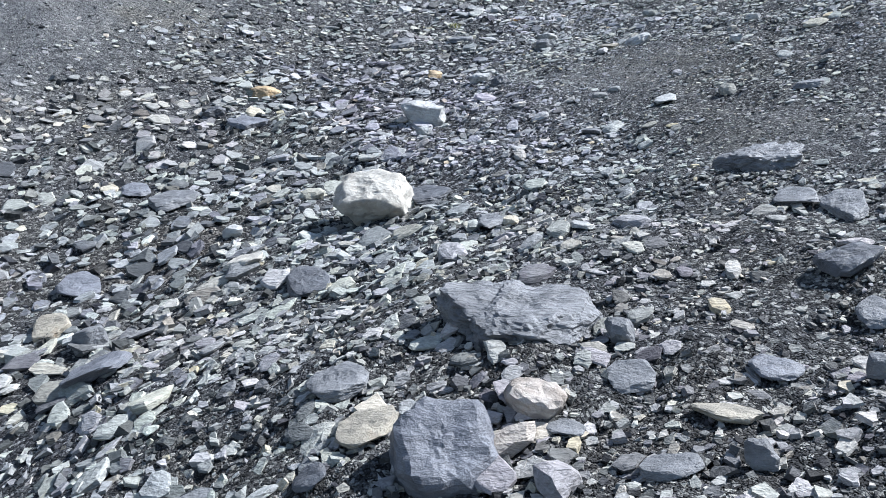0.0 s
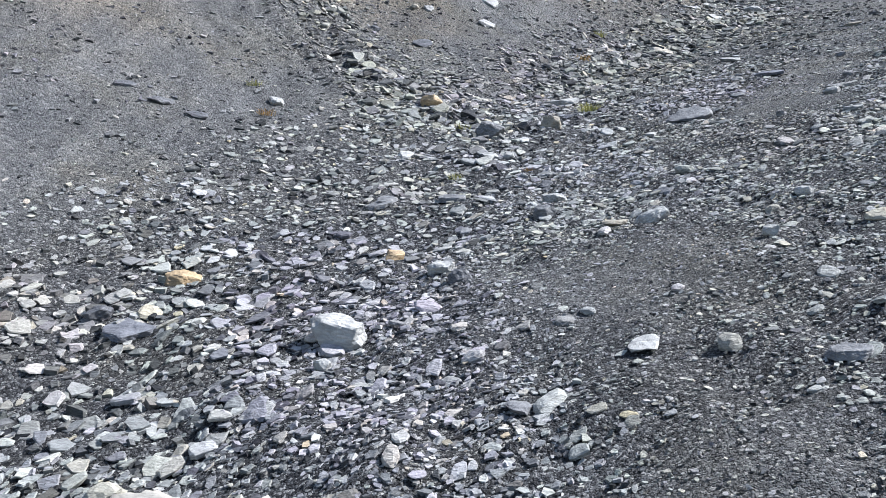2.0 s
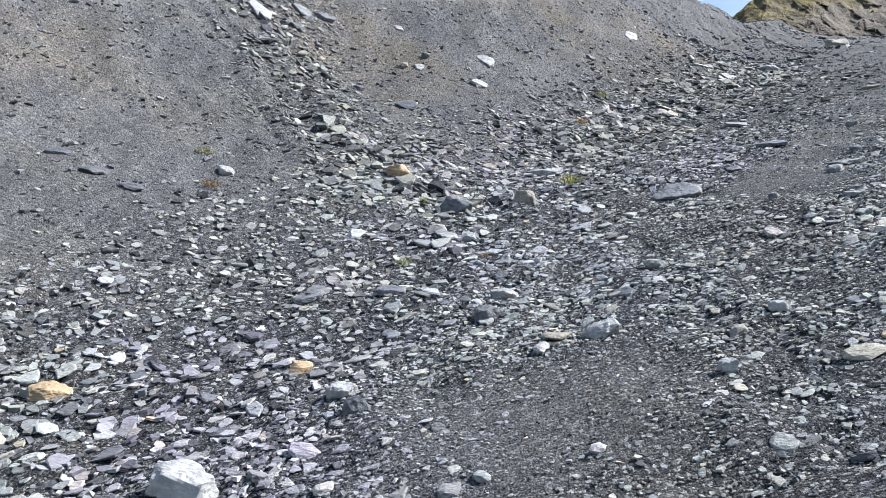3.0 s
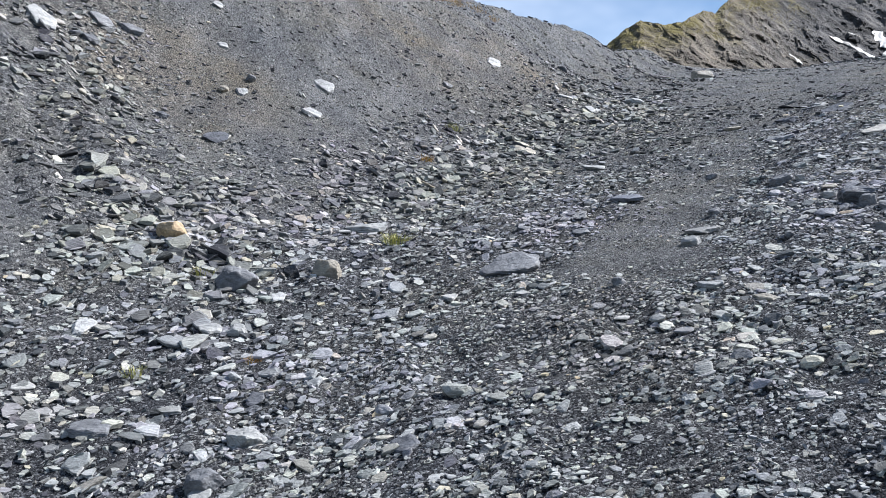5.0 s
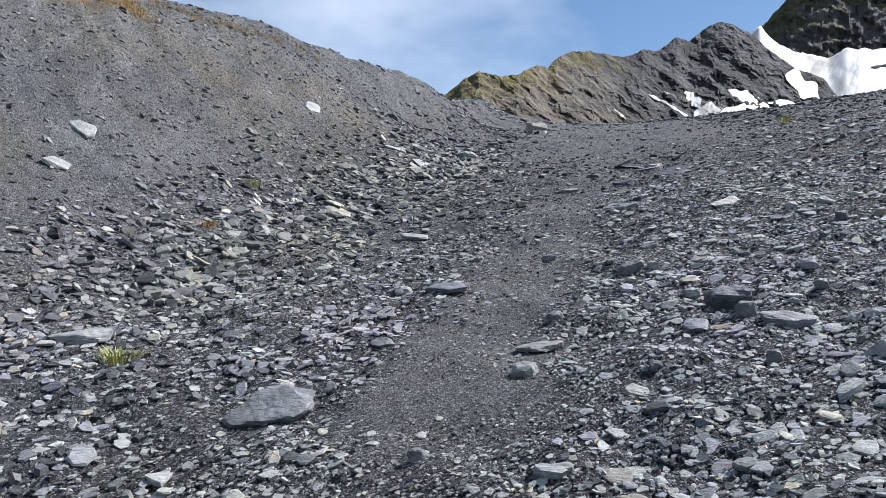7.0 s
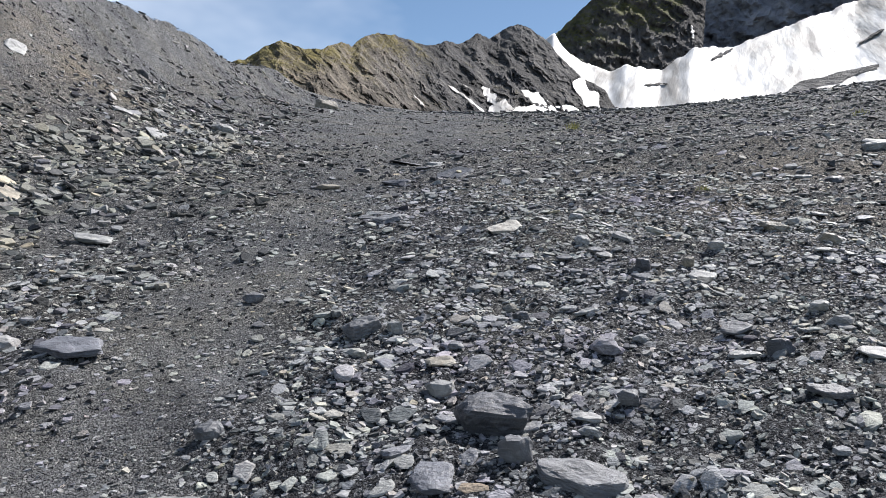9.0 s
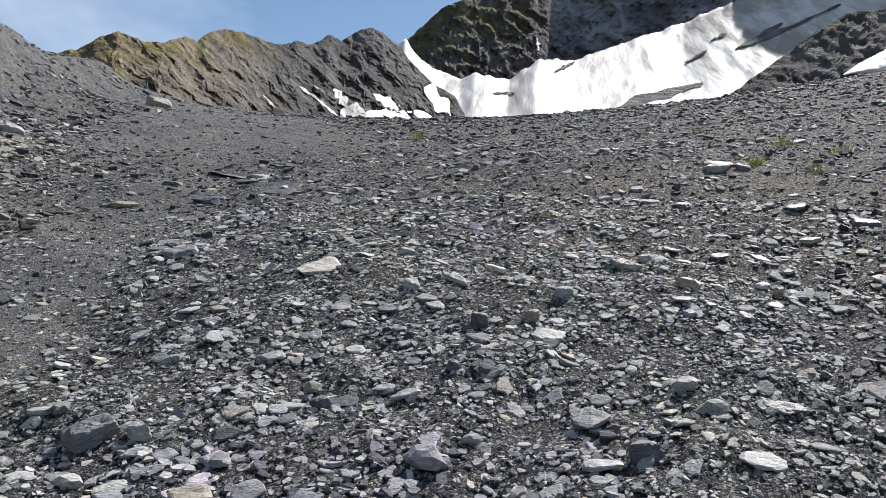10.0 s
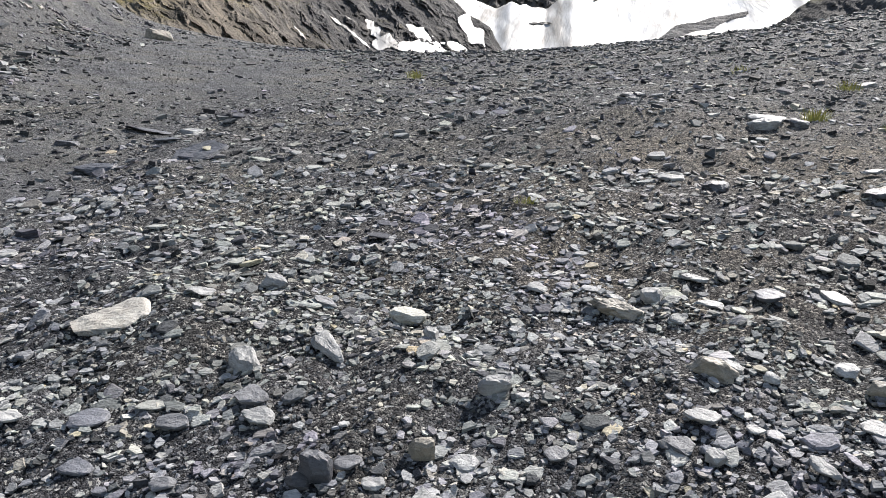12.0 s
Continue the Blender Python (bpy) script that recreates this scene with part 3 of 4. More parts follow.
for k, (a0, e0, a1, e1, w) in enumerate(((47.8, 15.0, 53.4, 16.7, 0.75), (55.5, 18.8, 58.5, 20.3, 0.45), (56.5, 19.1, 62, 21.2, 0.35), (52.2, 18.0, 53.6, 18.8, 0.25), (53.8, 19.4, 54.9, 19.9, 0.2),
                                         (43.0, 17.3, 44.4, 18.0, 0.3), (38.6, 15.6, 40.2, 15.7, 0.25))):
    tagged(snowfield.band("rock_outcrop", a0, e0, a1, e1, w, RIB, 70 + k, 2.5), "dark rock rib showing through the snow", "rock", "rocks in the snowfield")

# ---- loose slate ----
# where the pieces are larger (+) or only grit lies (-): x, y, spread, amount
SORTED = ((-1.3, 2.4, 1.3, 0.6), (-1.1, 5.3, 1.1, 0.45), (0.1, 9.2, 1.3, 0.1), (0.9, 7.4, 0.7, 0.2), (5.4, 10.4, 1.2, 0.05), (0.7, 2.0, 0.7, -0.3),
          (1.7, 3.9, 0.9, -0.3), (1.3, 5.9, 0.6, -0.45), (2.3, 6.2, 0.9, -0.2), (3.4, 10.2, 0.5, -0.4), (-0.45, 2.7, 0.45, -0.35), (2.2, 8.6, 0.8, -0.1))


def sorting(x, y):
    """How large the pieces run at a place; 1 is usual."""
    out = 1 + 0.22 * waves(x, y, 29, 1.7)
    for gx, gy, r, a in SORTED:
        out = out + a * np.exp(-((x - gx) ** 2 + (y - gy) ** 2) / (2 * r * r))
    return np.clip(out, 0.5, 1.7)


def scatter(name, box, reach, cover, usual, seed, label, sides=5, rings=2, power=2.8, cap=3.0, bare=0.5, line=None, thick=(0.12, 0.3), grow=0.0, lay=0.2, patchy=0.0, mat=None):
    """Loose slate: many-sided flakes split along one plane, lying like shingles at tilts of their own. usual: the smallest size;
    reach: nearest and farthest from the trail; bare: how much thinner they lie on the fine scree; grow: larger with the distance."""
    rng = np.random.default_rng(seed)
    area = (box[1] - box[0]) * (box[3] - box[2])
    tries = int(area * cover * 0.75 / usual ** 2)
    xs, ys = [], []
    rounds = tries // 400000 + 1
    for part in range(rounds):
        k = tries // rounds
        x, y = rng.uniform(box[0], box[1], k), rng.uniform(box[2], box[3], k)
        d = along(TRAIL, x, y)
        ok = (d >= reach[0]) & (d < reach[1]) & (np.hypot(x - 5, y - 9) < 43)
        x, y, d = x[ok], y[ok], d[ok]
        dense = (1 - bare * fineness(x, y)) * (1 - 0.7 * smooth_lag(x, y)) / (1 + grow * (d - reach[0])) ** 2 / np.maximum(sorting(x, y), 0.9) ** 1.2
        if patchy:
            dense = dense * np.clip(1 - patchy + patchy * (0.9 * waves(x, y, 22, 1.3) + 0.6 * waves(x, y, 23, 0.5) + 1.2 * (sorting(x, y) - 0.8)), 0.04, 1)
        if line:
            dense = dense * step(1.6, 0.5, along(line, x, y) + 0.3 * waves(x, y, 31, 1.5))
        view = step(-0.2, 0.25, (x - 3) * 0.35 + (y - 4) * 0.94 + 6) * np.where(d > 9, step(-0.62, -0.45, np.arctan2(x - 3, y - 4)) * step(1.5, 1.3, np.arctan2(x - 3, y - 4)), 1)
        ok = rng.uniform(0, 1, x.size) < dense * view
        xs.append(x[ok])
        ys.append(y[ok])
    x, y = np.concatenate(xs), np.concatenate(ys)
    k = len(x)
    z, nrm = surface(x, y)
    d = along(TRAIL, x, y)
    size = usual * (1 + grow * (d - reach[0])) * np.minimum(rng.uniform(0, 1, k) ** (-1 / power), cap) * sorting(x, y) * (1 - 0.4 * fineness(x, y))
    rubble = step(1.3, 0.3, along(TOE, x, y)) + 0.6 * step(0.9, 0.3, along(CHUTE, x, y))
    size = np.minimum(size, 0.15 + 0.012 * d) * (1 + 0.35 * rubble)
    wide = size * rng.uniform(0.52, 0.95, k)
    deep = np.minimum(wide * rng.uniform(*thick, k), 0.05)
    tilt = nrm + rng.normal(0, lay, (k, 3)) * (1, 1, 0) + np.array((-0.05, -0.1, 0))
    tilt /= np.linalg.norm(tilt, axis=1, keepdims=True)
    yaw = rng.normal(0.35, 0.75, k) + np.pi * rng.integers(0, 2, k)
    e1 = np.stack([np.cos(yaw), np.sin(yaw), np.zeros(k)], 1)
    e1 -= tilt * (e1 * tilt).sum(1, keepdims=True)
    e1 /= np.linalg.norm(e1, axis=1, keepdims=True)
    e2 = np.cross(tilt, e1)
    ang = (np.arange(sides) + rng.uniform(-0.33, 0.33, (k, sides))) * 6.2832 / sides + rng.uniform(0, 6.283, (k, 1))
    rad = rng.uniform(0.74, 1.08, (k, sides)) * (1 + 0.12 * np.cos(3 * ang + rng.uniform(0, 6.283, (k, 1))))
    u, v = np.cos(ang) * rad * size[:, None] / 2, np.sin(ang) * rad * wide[:, None] / 2
    centre = np.stack([x, y, z], 1)[:, None] + tilt[:, None] * (rng.uniform(0.0, 0.22, k) * wide)[:, None, None]

    def ring(scale, level, shift=0.0):
        off = shift * rng.uniform(-1, 1, (k, 2)) * size[:, None]
        return centre + e1[:, None] * (u * scale + off[:, :1])[..., None] + e2[:, None] * (v * scale + off[:, 1:])[..., None] + tilt[:, None] * (level * deep[:, None])[..., None]

    wob = rng.uniform(-0.14, 0.14, (k, sides))
    slant = rng.uniform(-0.3, 0.3, (k, 2))
    lean = slant[:, :1] * np.cos(ang) + slant[:, 1:] * np.sin(ang)
    low = ring(rng.uniform(0.8, 0.98, (k, sides)), np.full((k, sides), -0.7))
    if rings == 2:
        loop = [low, ring(rng.uniform(0.72, 0.96, (k, sides)), 0.55 + wob + lean, 0.03)]
    else:
        loop = [low, ring(rng.uniform(0.96, 1.06, (k, sides)), 0.2 + wob + 0.7 * lean), ring(rng.uniform(0.78, 0.93, (k, sides)), 0.55 + wob + lean, 0.02)]
    if rings == 4:
        loop.append(ring(rng.uniform(0.3, 0.66, (k, sides)), 0.66 + 0.5 * wob + lean, 0.06))
    rings = len(loop)
    verts = np.concatenate(loop, 1).reshape(-1, 3)
    one, spans = [], 0
    for o in range(0, (rings - 1) * sides, sides):
        for j in range(sides):
            one += [o + j, o + (j + 1) % sides, o + sides + (j + 1) % sides, o + sides + j]
            spans += 1
    one += list(range((rings - 1) * sides, rings * sides))
    loops = (np.arange(k)[:, None] * rings * sides + np.array(one)).ravel()
    starts = (np.arange(k)[:, None] * len(one) + np.arange(spans + 1) * 4).ravel()
    return tagged(new(name, mesh_of(name, verts, starts, loops, mat or CHIPS)), label, "scree", kind="stuff")


NEAR, MID = (-2.2, 9.8, -0.4, 14.4), (-4.6, 12.4, -2, 17)
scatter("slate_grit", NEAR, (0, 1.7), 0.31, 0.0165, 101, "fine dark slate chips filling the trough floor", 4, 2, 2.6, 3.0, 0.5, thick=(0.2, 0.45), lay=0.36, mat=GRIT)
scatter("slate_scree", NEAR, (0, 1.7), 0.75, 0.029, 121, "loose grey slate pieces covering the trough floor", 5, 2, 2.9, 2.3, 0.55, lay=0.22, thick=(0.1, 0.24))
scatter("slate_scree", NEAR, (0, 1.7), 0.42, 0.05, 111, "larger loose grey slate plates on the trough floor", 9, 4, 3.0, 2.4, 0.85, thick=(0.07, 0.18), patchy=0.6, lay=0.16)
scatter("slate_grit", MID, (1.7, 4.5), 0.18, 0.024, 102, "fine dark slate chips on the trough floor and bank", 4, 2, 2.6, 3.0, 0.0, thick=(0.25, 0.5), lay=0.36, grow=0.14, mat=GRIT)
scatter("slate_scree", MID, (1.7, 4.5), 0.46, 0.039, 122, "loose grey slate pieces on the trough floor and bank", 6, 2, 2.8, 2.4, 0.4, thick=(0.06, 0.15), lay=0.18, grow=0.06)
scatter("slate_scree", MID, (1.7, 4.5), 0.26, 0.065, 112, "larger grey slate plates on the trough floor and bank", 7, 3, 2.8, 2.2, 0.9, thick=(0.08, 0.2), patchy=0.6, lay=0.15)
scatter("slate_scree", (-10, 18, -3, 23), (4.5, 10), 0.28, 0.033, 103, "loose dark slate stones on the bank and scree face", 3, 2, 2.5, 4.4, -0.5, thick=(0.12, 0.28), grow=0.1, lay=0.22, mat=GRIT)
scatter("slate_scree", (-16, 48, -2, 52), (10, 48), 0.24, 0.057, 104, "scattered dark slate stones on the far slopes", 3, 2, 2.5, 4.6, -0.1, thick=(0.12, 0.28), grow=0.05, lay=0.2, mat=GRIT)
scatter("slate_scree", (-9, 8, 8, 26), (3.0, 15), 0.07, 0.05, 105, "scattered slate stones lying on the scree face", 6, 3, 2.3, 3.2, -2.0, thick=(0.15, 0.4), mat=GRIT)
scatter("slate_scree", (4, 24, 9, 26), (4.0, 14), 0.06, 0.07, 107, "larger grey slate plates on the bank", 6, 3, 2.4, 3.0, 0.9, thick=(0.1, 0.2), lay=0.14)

APRON = ((-0.6, 12.0), (-1.4, 12.5), (-2.1, 13.3), (-2.9, 14.2))
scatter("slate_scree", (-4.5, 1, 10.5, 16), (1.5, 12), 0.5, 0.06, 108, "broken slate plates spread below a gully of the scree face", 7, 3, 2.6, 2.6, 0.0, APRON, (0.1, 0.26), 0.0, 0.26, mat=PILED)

PILE = ((-0.4, 11.0), (0.8, 13.0), (1.9, 15.0), (2.8, 16.6), (3.6, 17.6), (5.0, 20.2), (6.3, 23.0))
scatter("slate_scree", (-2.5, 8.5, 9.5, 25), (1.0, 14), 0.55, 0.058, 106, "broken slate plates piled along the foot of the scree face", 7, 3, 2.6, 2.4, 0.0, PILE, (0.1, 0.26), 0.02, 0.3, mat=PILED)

# ---- single stones ----


def ball(level):
    bm = bmesh.new()
    bmesh.ops.create_icosphere(bm, subdivisions=level, radius=1)
    v = np.array([p.co[:] for p in bm.verts])
    f = np.array([[q.index for q in p.verts] for p in bm.faces])
    bm.free()
    return v / np.linalg.norm(v, axis=1, keepdims=True), f


BALLS = {n: ball(n) for n in (2, 3, 4, 5)}


def rock_mesh(name, size, shape, seed, level, mat, cuts=()):
    """A broken stone: a ball cut by random planes, split in layers where it is slate, with rough skin and worn edges."""
    rng = np.random.default_rng(seed)
    d, faces = BALLS[level]
    slab = shape in ("slab", "ledge")
    normals, offs = [], []
    sides = int(rng.integers(5, 8))
    for i in range(sides):
        a = i * 6.283 / sides + rng.uniform(-0.35, 0.35)
        tip = rng.uniform(-0.2, 0.3) if slab else rng.uniform(-0.45, 0.55)
        normals.append((math.cos(a), math.sin(a), tip))
        offs.append(rng.uniform(0.55, 0.95))
    for s in (1, -1):
        normals.append((rng.uniform(-0.14, 0.14), rng.uniform(-0.14, 0.14), s))
        offs.append(0.5 if slab else rng.uniform(0.55, 0.75))
    for i in range(3):
        a = rng.uniform(0, 6.283)
        normals.append((math.cos(a) * 0.7, math.sin(a) * 0.7, 0.75))
        offs.append(rng.uniform(0.68, 0.9))
    for i in range(14):
        q = rng.normal(0, 1, 3)
        normals.append(tuple(q / np.linalg.norm(q)))
        offs.append(rng.uniform(0.78, 1.02))
    if cuts:
        normals, offs = [q[:3] for q in cuts] + normals[-8:], [q[3] for q in cuts] + [1.0] * 8
    n = np.array(normals)
    n /= np.linalg.norm(n, axis=1, keepdims=True)
    c = d @ n.T
    r = np.where(c > 0.05, np.array(offs) / np.maximum(c, 0.05), 9)
    rad = -np.log(np.exp(-60 * r).sum(1)) / 60
    v = d * rad[:, None]
    ext = v.max(0) - v.min(0)
    v = (v - (v.max(0) + v.min(0)) / 2) / ext * np.array(size)
    lump = {"slab": 0.08, "ledge": 0.1}.get(shape, 0.045)
    big = max(size)
    skin = np.empty(len(v))
    for i, p in enumerate(v):
        q = Vector(p) / big
        skin[i] = lump * noise.fractal(q * 2.6 + Vector((seed, 0, 0)), 0.55, 2.2, 6) * (0.5 if slab else 1.0)
        if slab:
            skin[i] += 0.035 * round(3 * noise.noise(Vector((q[0] * 2.6, q[1] * 4.2, q[2] * 3)) + Vector((seed, 3, 0)))) / 3 * abs(d[i][2])
        lay = p[2] / big * 16 + p[0] / big * 3 + 1.4 * noise.noise(q * 3 + Vector((0, seed, 0)))
        if shape == "ledge":
            turned = Vector((q[0] * 0.55 + q[1] * 0.85, q[0] * 3.4 - q[1] * 2.2, q[2] * 6)) * 2.0
            skin[i] += 0.05 * (noise.ridged_multi_fractal(turned + Vector((seed, 1, 0)), 0.8, 2.1, 5, 1.0, 2.0) - 1.1) * (0.4 + 0.6 * abs(d[i][2]))
        skin[i] += (0.01 if slab else 0.003) * (abs((lay % 1.0) - 0.5) * 2) * (1 - abs(d[i][2]))
    v = v + d * skin[:, None] * big * np.array((1, 1, 0.6 if slab else 1))
    loops = faces.ravel()
    return mesh_of(name, v, np.arange(len(faces)) * 3, loops, mat, shape == "boulder")


WORDS = {"cream": "cream-white weathered", "white": "white quartz", "pale": "pale grey weathered", "slate": "grey slate", "leafy": "dark grey foliated slate", "flat": "dusty grey slate",
         "blue": "blue-grey slate", "dark": "dark slate", "tan": "tan-stained", "orange": "rusty orange", "quartz": "white and rust crystalline quartz"}
SHAPES = {"ledge": "foliated slab half buried in the scree", "slab": "flat slab lying on the scree", "block": "angular block resting in the scree", "boulder": "rounded boulder resting in the scree"}
counter = iter(range(1, 10000))


def stone(x, y, long, deep, tall, yaw, colour, shape, sink=0.22, lean=(0, 0), cuts=()):
    k = next(counter)
    rng = np.random.default_rng(500 + k)
    tall *= 1.0 if shape == "slab" else 1.15
    long *= 1.08
    big = max(long, deep)
    level = 5 if big > 0.36 and y < 8 else 4 if big > 0.17 else 3
    me = rock_mesh("stone", (long, deep, tall), shape, 900 + k, level, STONES[colour], cuts)
    ob = new("boulder" if big > 0.35 else "stone", me)
    z, n = surface(np.array(x), np.array(y))
    n = Vector(n) + Vector((rng.uniform(-0.07, 0.07) + lean[0], rng.uniform(-0.07, 0.07) + lean[1], 0))
    turn = Vector((0, 0, 1)).rotation_difference(n.normalized()).to_matrix().to_4x4()
    ob.matrix_world = Matrix.Translation((x, y, float(z) + tall * (0.5 - sink) + (0.014 if tall < 0.06 else 0))) @ turn @ pose(0, 0, 0, 0, 0, yaw + rng.uniform(-14, 14))
    return tagged(ob, WORDS[colour] + " " + SHAPES[shape], "boulder" if big > 0.35 else "stone")


# the flat breaks of two boulders: way they face, and how far out
CREAM_CUTS = ((0.12, -0.38, 0.9, 0.55), (-0.1, -0.85, -0.5, 0.62), (-0.85, -0.25, -0.45, 0.72), (-0.72, -0.15, 0.66, 0.78), (0.95, -0.2, 0.1, 0.85),
              (0.1, 0.9, 0.3, 0.8), (0.0, 0.1, -1.0, 0.6), (0.6, -0.72, 0.3, 0.82))
BLUE_CUTS = ((0.12, -0.34, 0.93, 0.46), (-0.9, -0.3, 0.25, 0.78), (-0.6, -0.78, 0.1, 0.74), (0.05, -0.95, -0.15, 0.7), (0.12, -0.8, 0.55, 0.66), (0.72, -0.62, 0.2, 0.82),
             (0.95, 0.1, 0.2, 0.85), (0.1, 0.9, 0.4, 0.85), (-0.6, 0.75, 0.35, 0.8), (0.0, 0.0, -1.0, 0.6), (-0.45, -0.5, 0.74, 0.7))
stone(-0.33, 3.87, 0.38, 0.3, 0.22, 5, "cream", "boulder", 0.1, (0, 0), CREAM_CUTS)
stone(-0.05, 4.04, 0.21, 0.29, 0.03, 1, "dark", "slab")
stone(0.24, 2.29, 0.43, 0.34, 0.09, -5, "leafy", "ledge", 0.38)
stone(0.02, 1.73, 0.26, 0.28, 0.15, -8, "blue", "block", 0.2, (0, 0), BLUE_CUTS)
stone(0.24, 1.86, 0.15, 0.12, 0.075, -30, "quartz", "block", 0.3)
stone(-0.26, 2.08, 0.16, 0.16, 0.03, 8, "slate", "slab")
stone(-0.16, 1.84, 0.15, 0.14, 0.02, 6, "tan", "slab")
stone(-0.52, 3.09, 0.16, 0.25, 0.03, 10, "dark", "slab")
stone(-0.84, 3.37, 0.17, 0.24, 0.03, 14, "cream", "slab")
stone(-1.04, 3.98, 0.10, 0.07, 0.07, 15, "white", "block")
stone(-0.13, 5.58, 0.29, 0.22, 0.15, 1, "white", "block")
stone(-0.12, 5.26, 0.09, 0.07, 0.05, 1, "white", "block")
stone(-1.65, 5.87, 0.16, 0.12, 0.08, 16, "dark", "block")
stone(-1.37, 5.71, 0.26, 0.28, 0.04, 13, "blue", "slab")
stone(-1.78, 4.65, 0.16, 0.26, 0.03, 21, "blue", "slab")
stone(-1.49, 4.42, 0.27, 0.22, 0.04, 19, "slate", "slab")
stone(-1.66, 3.60, 0.18, 0.25, 0.03, 25, "blue", "slab")
stone(-1.15, 2.62, 0.21, 0.33, 0.04, 24, "blue", "slab")
stone(-1.58, 3.17, 0.14, 0.22, 0.04, 27, "tan", "slab")
stone(-1.31, 2.92, 0.13, 0.10, 0.09, 25, "slate", "block")
stone(1.39, 3.54, 0.35, 0.3, 0.075, -21, "leafy", "ledge", 0.3)
stone(1.46, 2.88, 0.14, 0.23, 0.03, -26, "slate", "slab")
stone(1.36, 3.05, 0.15, 0.17, 0.02, -24, "slate", "slab")
stone(1.20, 2.33, 0.18, 0.16, 0.03, -27, "dark", "slab")
stone(0.51, 2.15, 0.09, 0.07, 0.06, -12, "slate", "block")
stone(0.49, 1.95, 0.12, 0.13, 0.02, -13, "slate", "slab")
stone(0.66, 1.74, 0.14, 0.07, 0.02, -20, "tan", "slab")
stone(0.82, 1.88, 0.12, 0.09, 0.02, -23, "blue", "slab")
stone(0.49, 1.57, 0.12, 0.09, 0.02, -17, "slate", "slab")
stone(0.66, 1.55, 0.06, 0.05, 0.05, -23, "slate", "block")
stone(0.55, 3.04, 0.09, 0.14, 0.02, -9, "pale", "slab")
stone(0.30, 1.77, 0.09, 0.06, 0.01, -9, "slate", "slab")
stone(-1.40, 6.45, 0.22, 0.16, 0.08, 12, "orange", "block")
stone(0.22, 3.41, 0.12, 0.18, 0.02, -3, "slate", "slab")
stone(0.30, 6.47, 0.16, 0.12, 0.07, -2, "white", "block")
stone(0.44, 6.23, 0.15, 0.11, 0.07, -3, "dark", "block")
stone(1.38, 5.02, 0.12, 0.17, 0.02, -15, "white", "slab")
stone(1.02, 1.79, 0.06, 0.05, 0.05, -29, "slate", "block")
stone(-0.28, 1.72, 0.08, 0.08, 0.01, 10, "dark", "slab")
stone(-0.06, 1.91, 0.06, 0.09, 0.02, 2, "pale", "slab")
stone(1.16, 2.09, 0.09, 0.14, 0.02, -29, "slate", "slab")
stone(-4.00, 8.05, 0.26, 0.22, 0.04, 34, "pale", "slab")
stone(-1.93, 9.81, 0.16, 0.12, 0.07, 16, "white", "block")
stone(-0.38, 10.67, 0.24, 0.18, 0.15, 6, "orange", "block")
stone(1.12, 11.81, 0.41, 0.26, 0.07, -2, "pale", "slab")
stone(0.17, 8.12, 0.22, 0.18, 0.04, 4, "slate", "slab")
stone(1.66, 7.02, 0.22, 0.17, 0.08, -9, "white", "block")
stone(2.20, 6.19, 0.09, 0.06, 0.05, -16, "white", "block")
stone(2.59, 6.91, 0.10, 0.07, 0.05, -18, "white", "block")
stone(2.05, 4.58, 0.16, 0.14, 0.03, -21, "slate", "slab")
stone(0.34, 10.15, 0.30, 0.23, 0.17, 14, "slate", "block")
stone(0.99, 10.39, 0.22, 0.16, 0.14, 8, "tan", "block")
stone(-0.42, 9.24, 0.14, 0.23, 0.03, 23, "white", "slab")
stone(1.02, 8.02, 0.20, 0.15, 0.08, 12, "pale", "block")
stone(0.70, 9.94, 0.11, 0.16, 0.02, 11, "white", "slab")
stone(0.39, 9.35, 0.16, 0.16, 0.03, 15, "pale", "slab")
stone(0.57, 9.34, 0.14, 0.11, 0.07, 14, "pale", "block")
stone(-0.41, 7.93, 0.19, 0.16, 0.03, 29, "slate", "slab")
stone(-0.37, 8.01, 0.16, 0.17, 0.03, 28, "slate", "slab")
stone(1.83, 7.75, 0.14, 0.17, 0.02, 2, "dark", "slab")
stone(1.41, 6.98, 0.17, 0.13, 0.03, 8, "tan", "slab")
stone(-0.08, 6.87, 0.15, 0.11, 0.09, 30, "orange", "block")
stone(0.94, 7.61, 0.18, 0.14, 0.09, 13, "slate", "block")
stone(0.23, 7.05, 0.14, 0.10, 0.02, 25, "pale", "slab")
stone(-0.13, 16.23, 0.30, 0.39, 0.05, 11, "pale", "slab")
stone(-0.11, 15.21, 0.27, 0.23, 0.04, 12, "pale", "slab")
stone(-1.05, 15.38, 0.13, 0.09, 0.11, 16, "slate", "block")
stone(-1.99, 16.70, 0.16, 0.22, 0.03, 18, "pale", "slab")
stone(-0.94, 13.56, 0.28, 0.43, 0.04, 19, "dark", "slab")
stone(2.66, 21.64, 0.31, 0.50, 0.06, -1, "pale", "slab")
stone(4.76, 20.82, 0.35, 0.57, 0.06, -8, "pale", "slab")
stone(6.03, 22.66, 0.39, 0.29, 0.16, -11, "pale", "block")
stone(-3.38, 14.01, 0.35, 0.49, 0.06, 30, "pale", "slab")
stone(4.81, 26.43, 0.24, 0.18, 0.14, -6, "dark", "block")
stone(4.26, 21.59, 0.32, 0.51, 0.05, -6, "pale", "slab")
stone(-1.31, 14.95, 0.15, 0.11, 0.08, 18, "tan", "block")
stone(-1.07, 15.04, 0.15, 0.18, 0.03, 17, "pale", "slab")
stone(-1.63, 15.88, 0.18, 0.17, 0.03, 18, "pale", "slab")
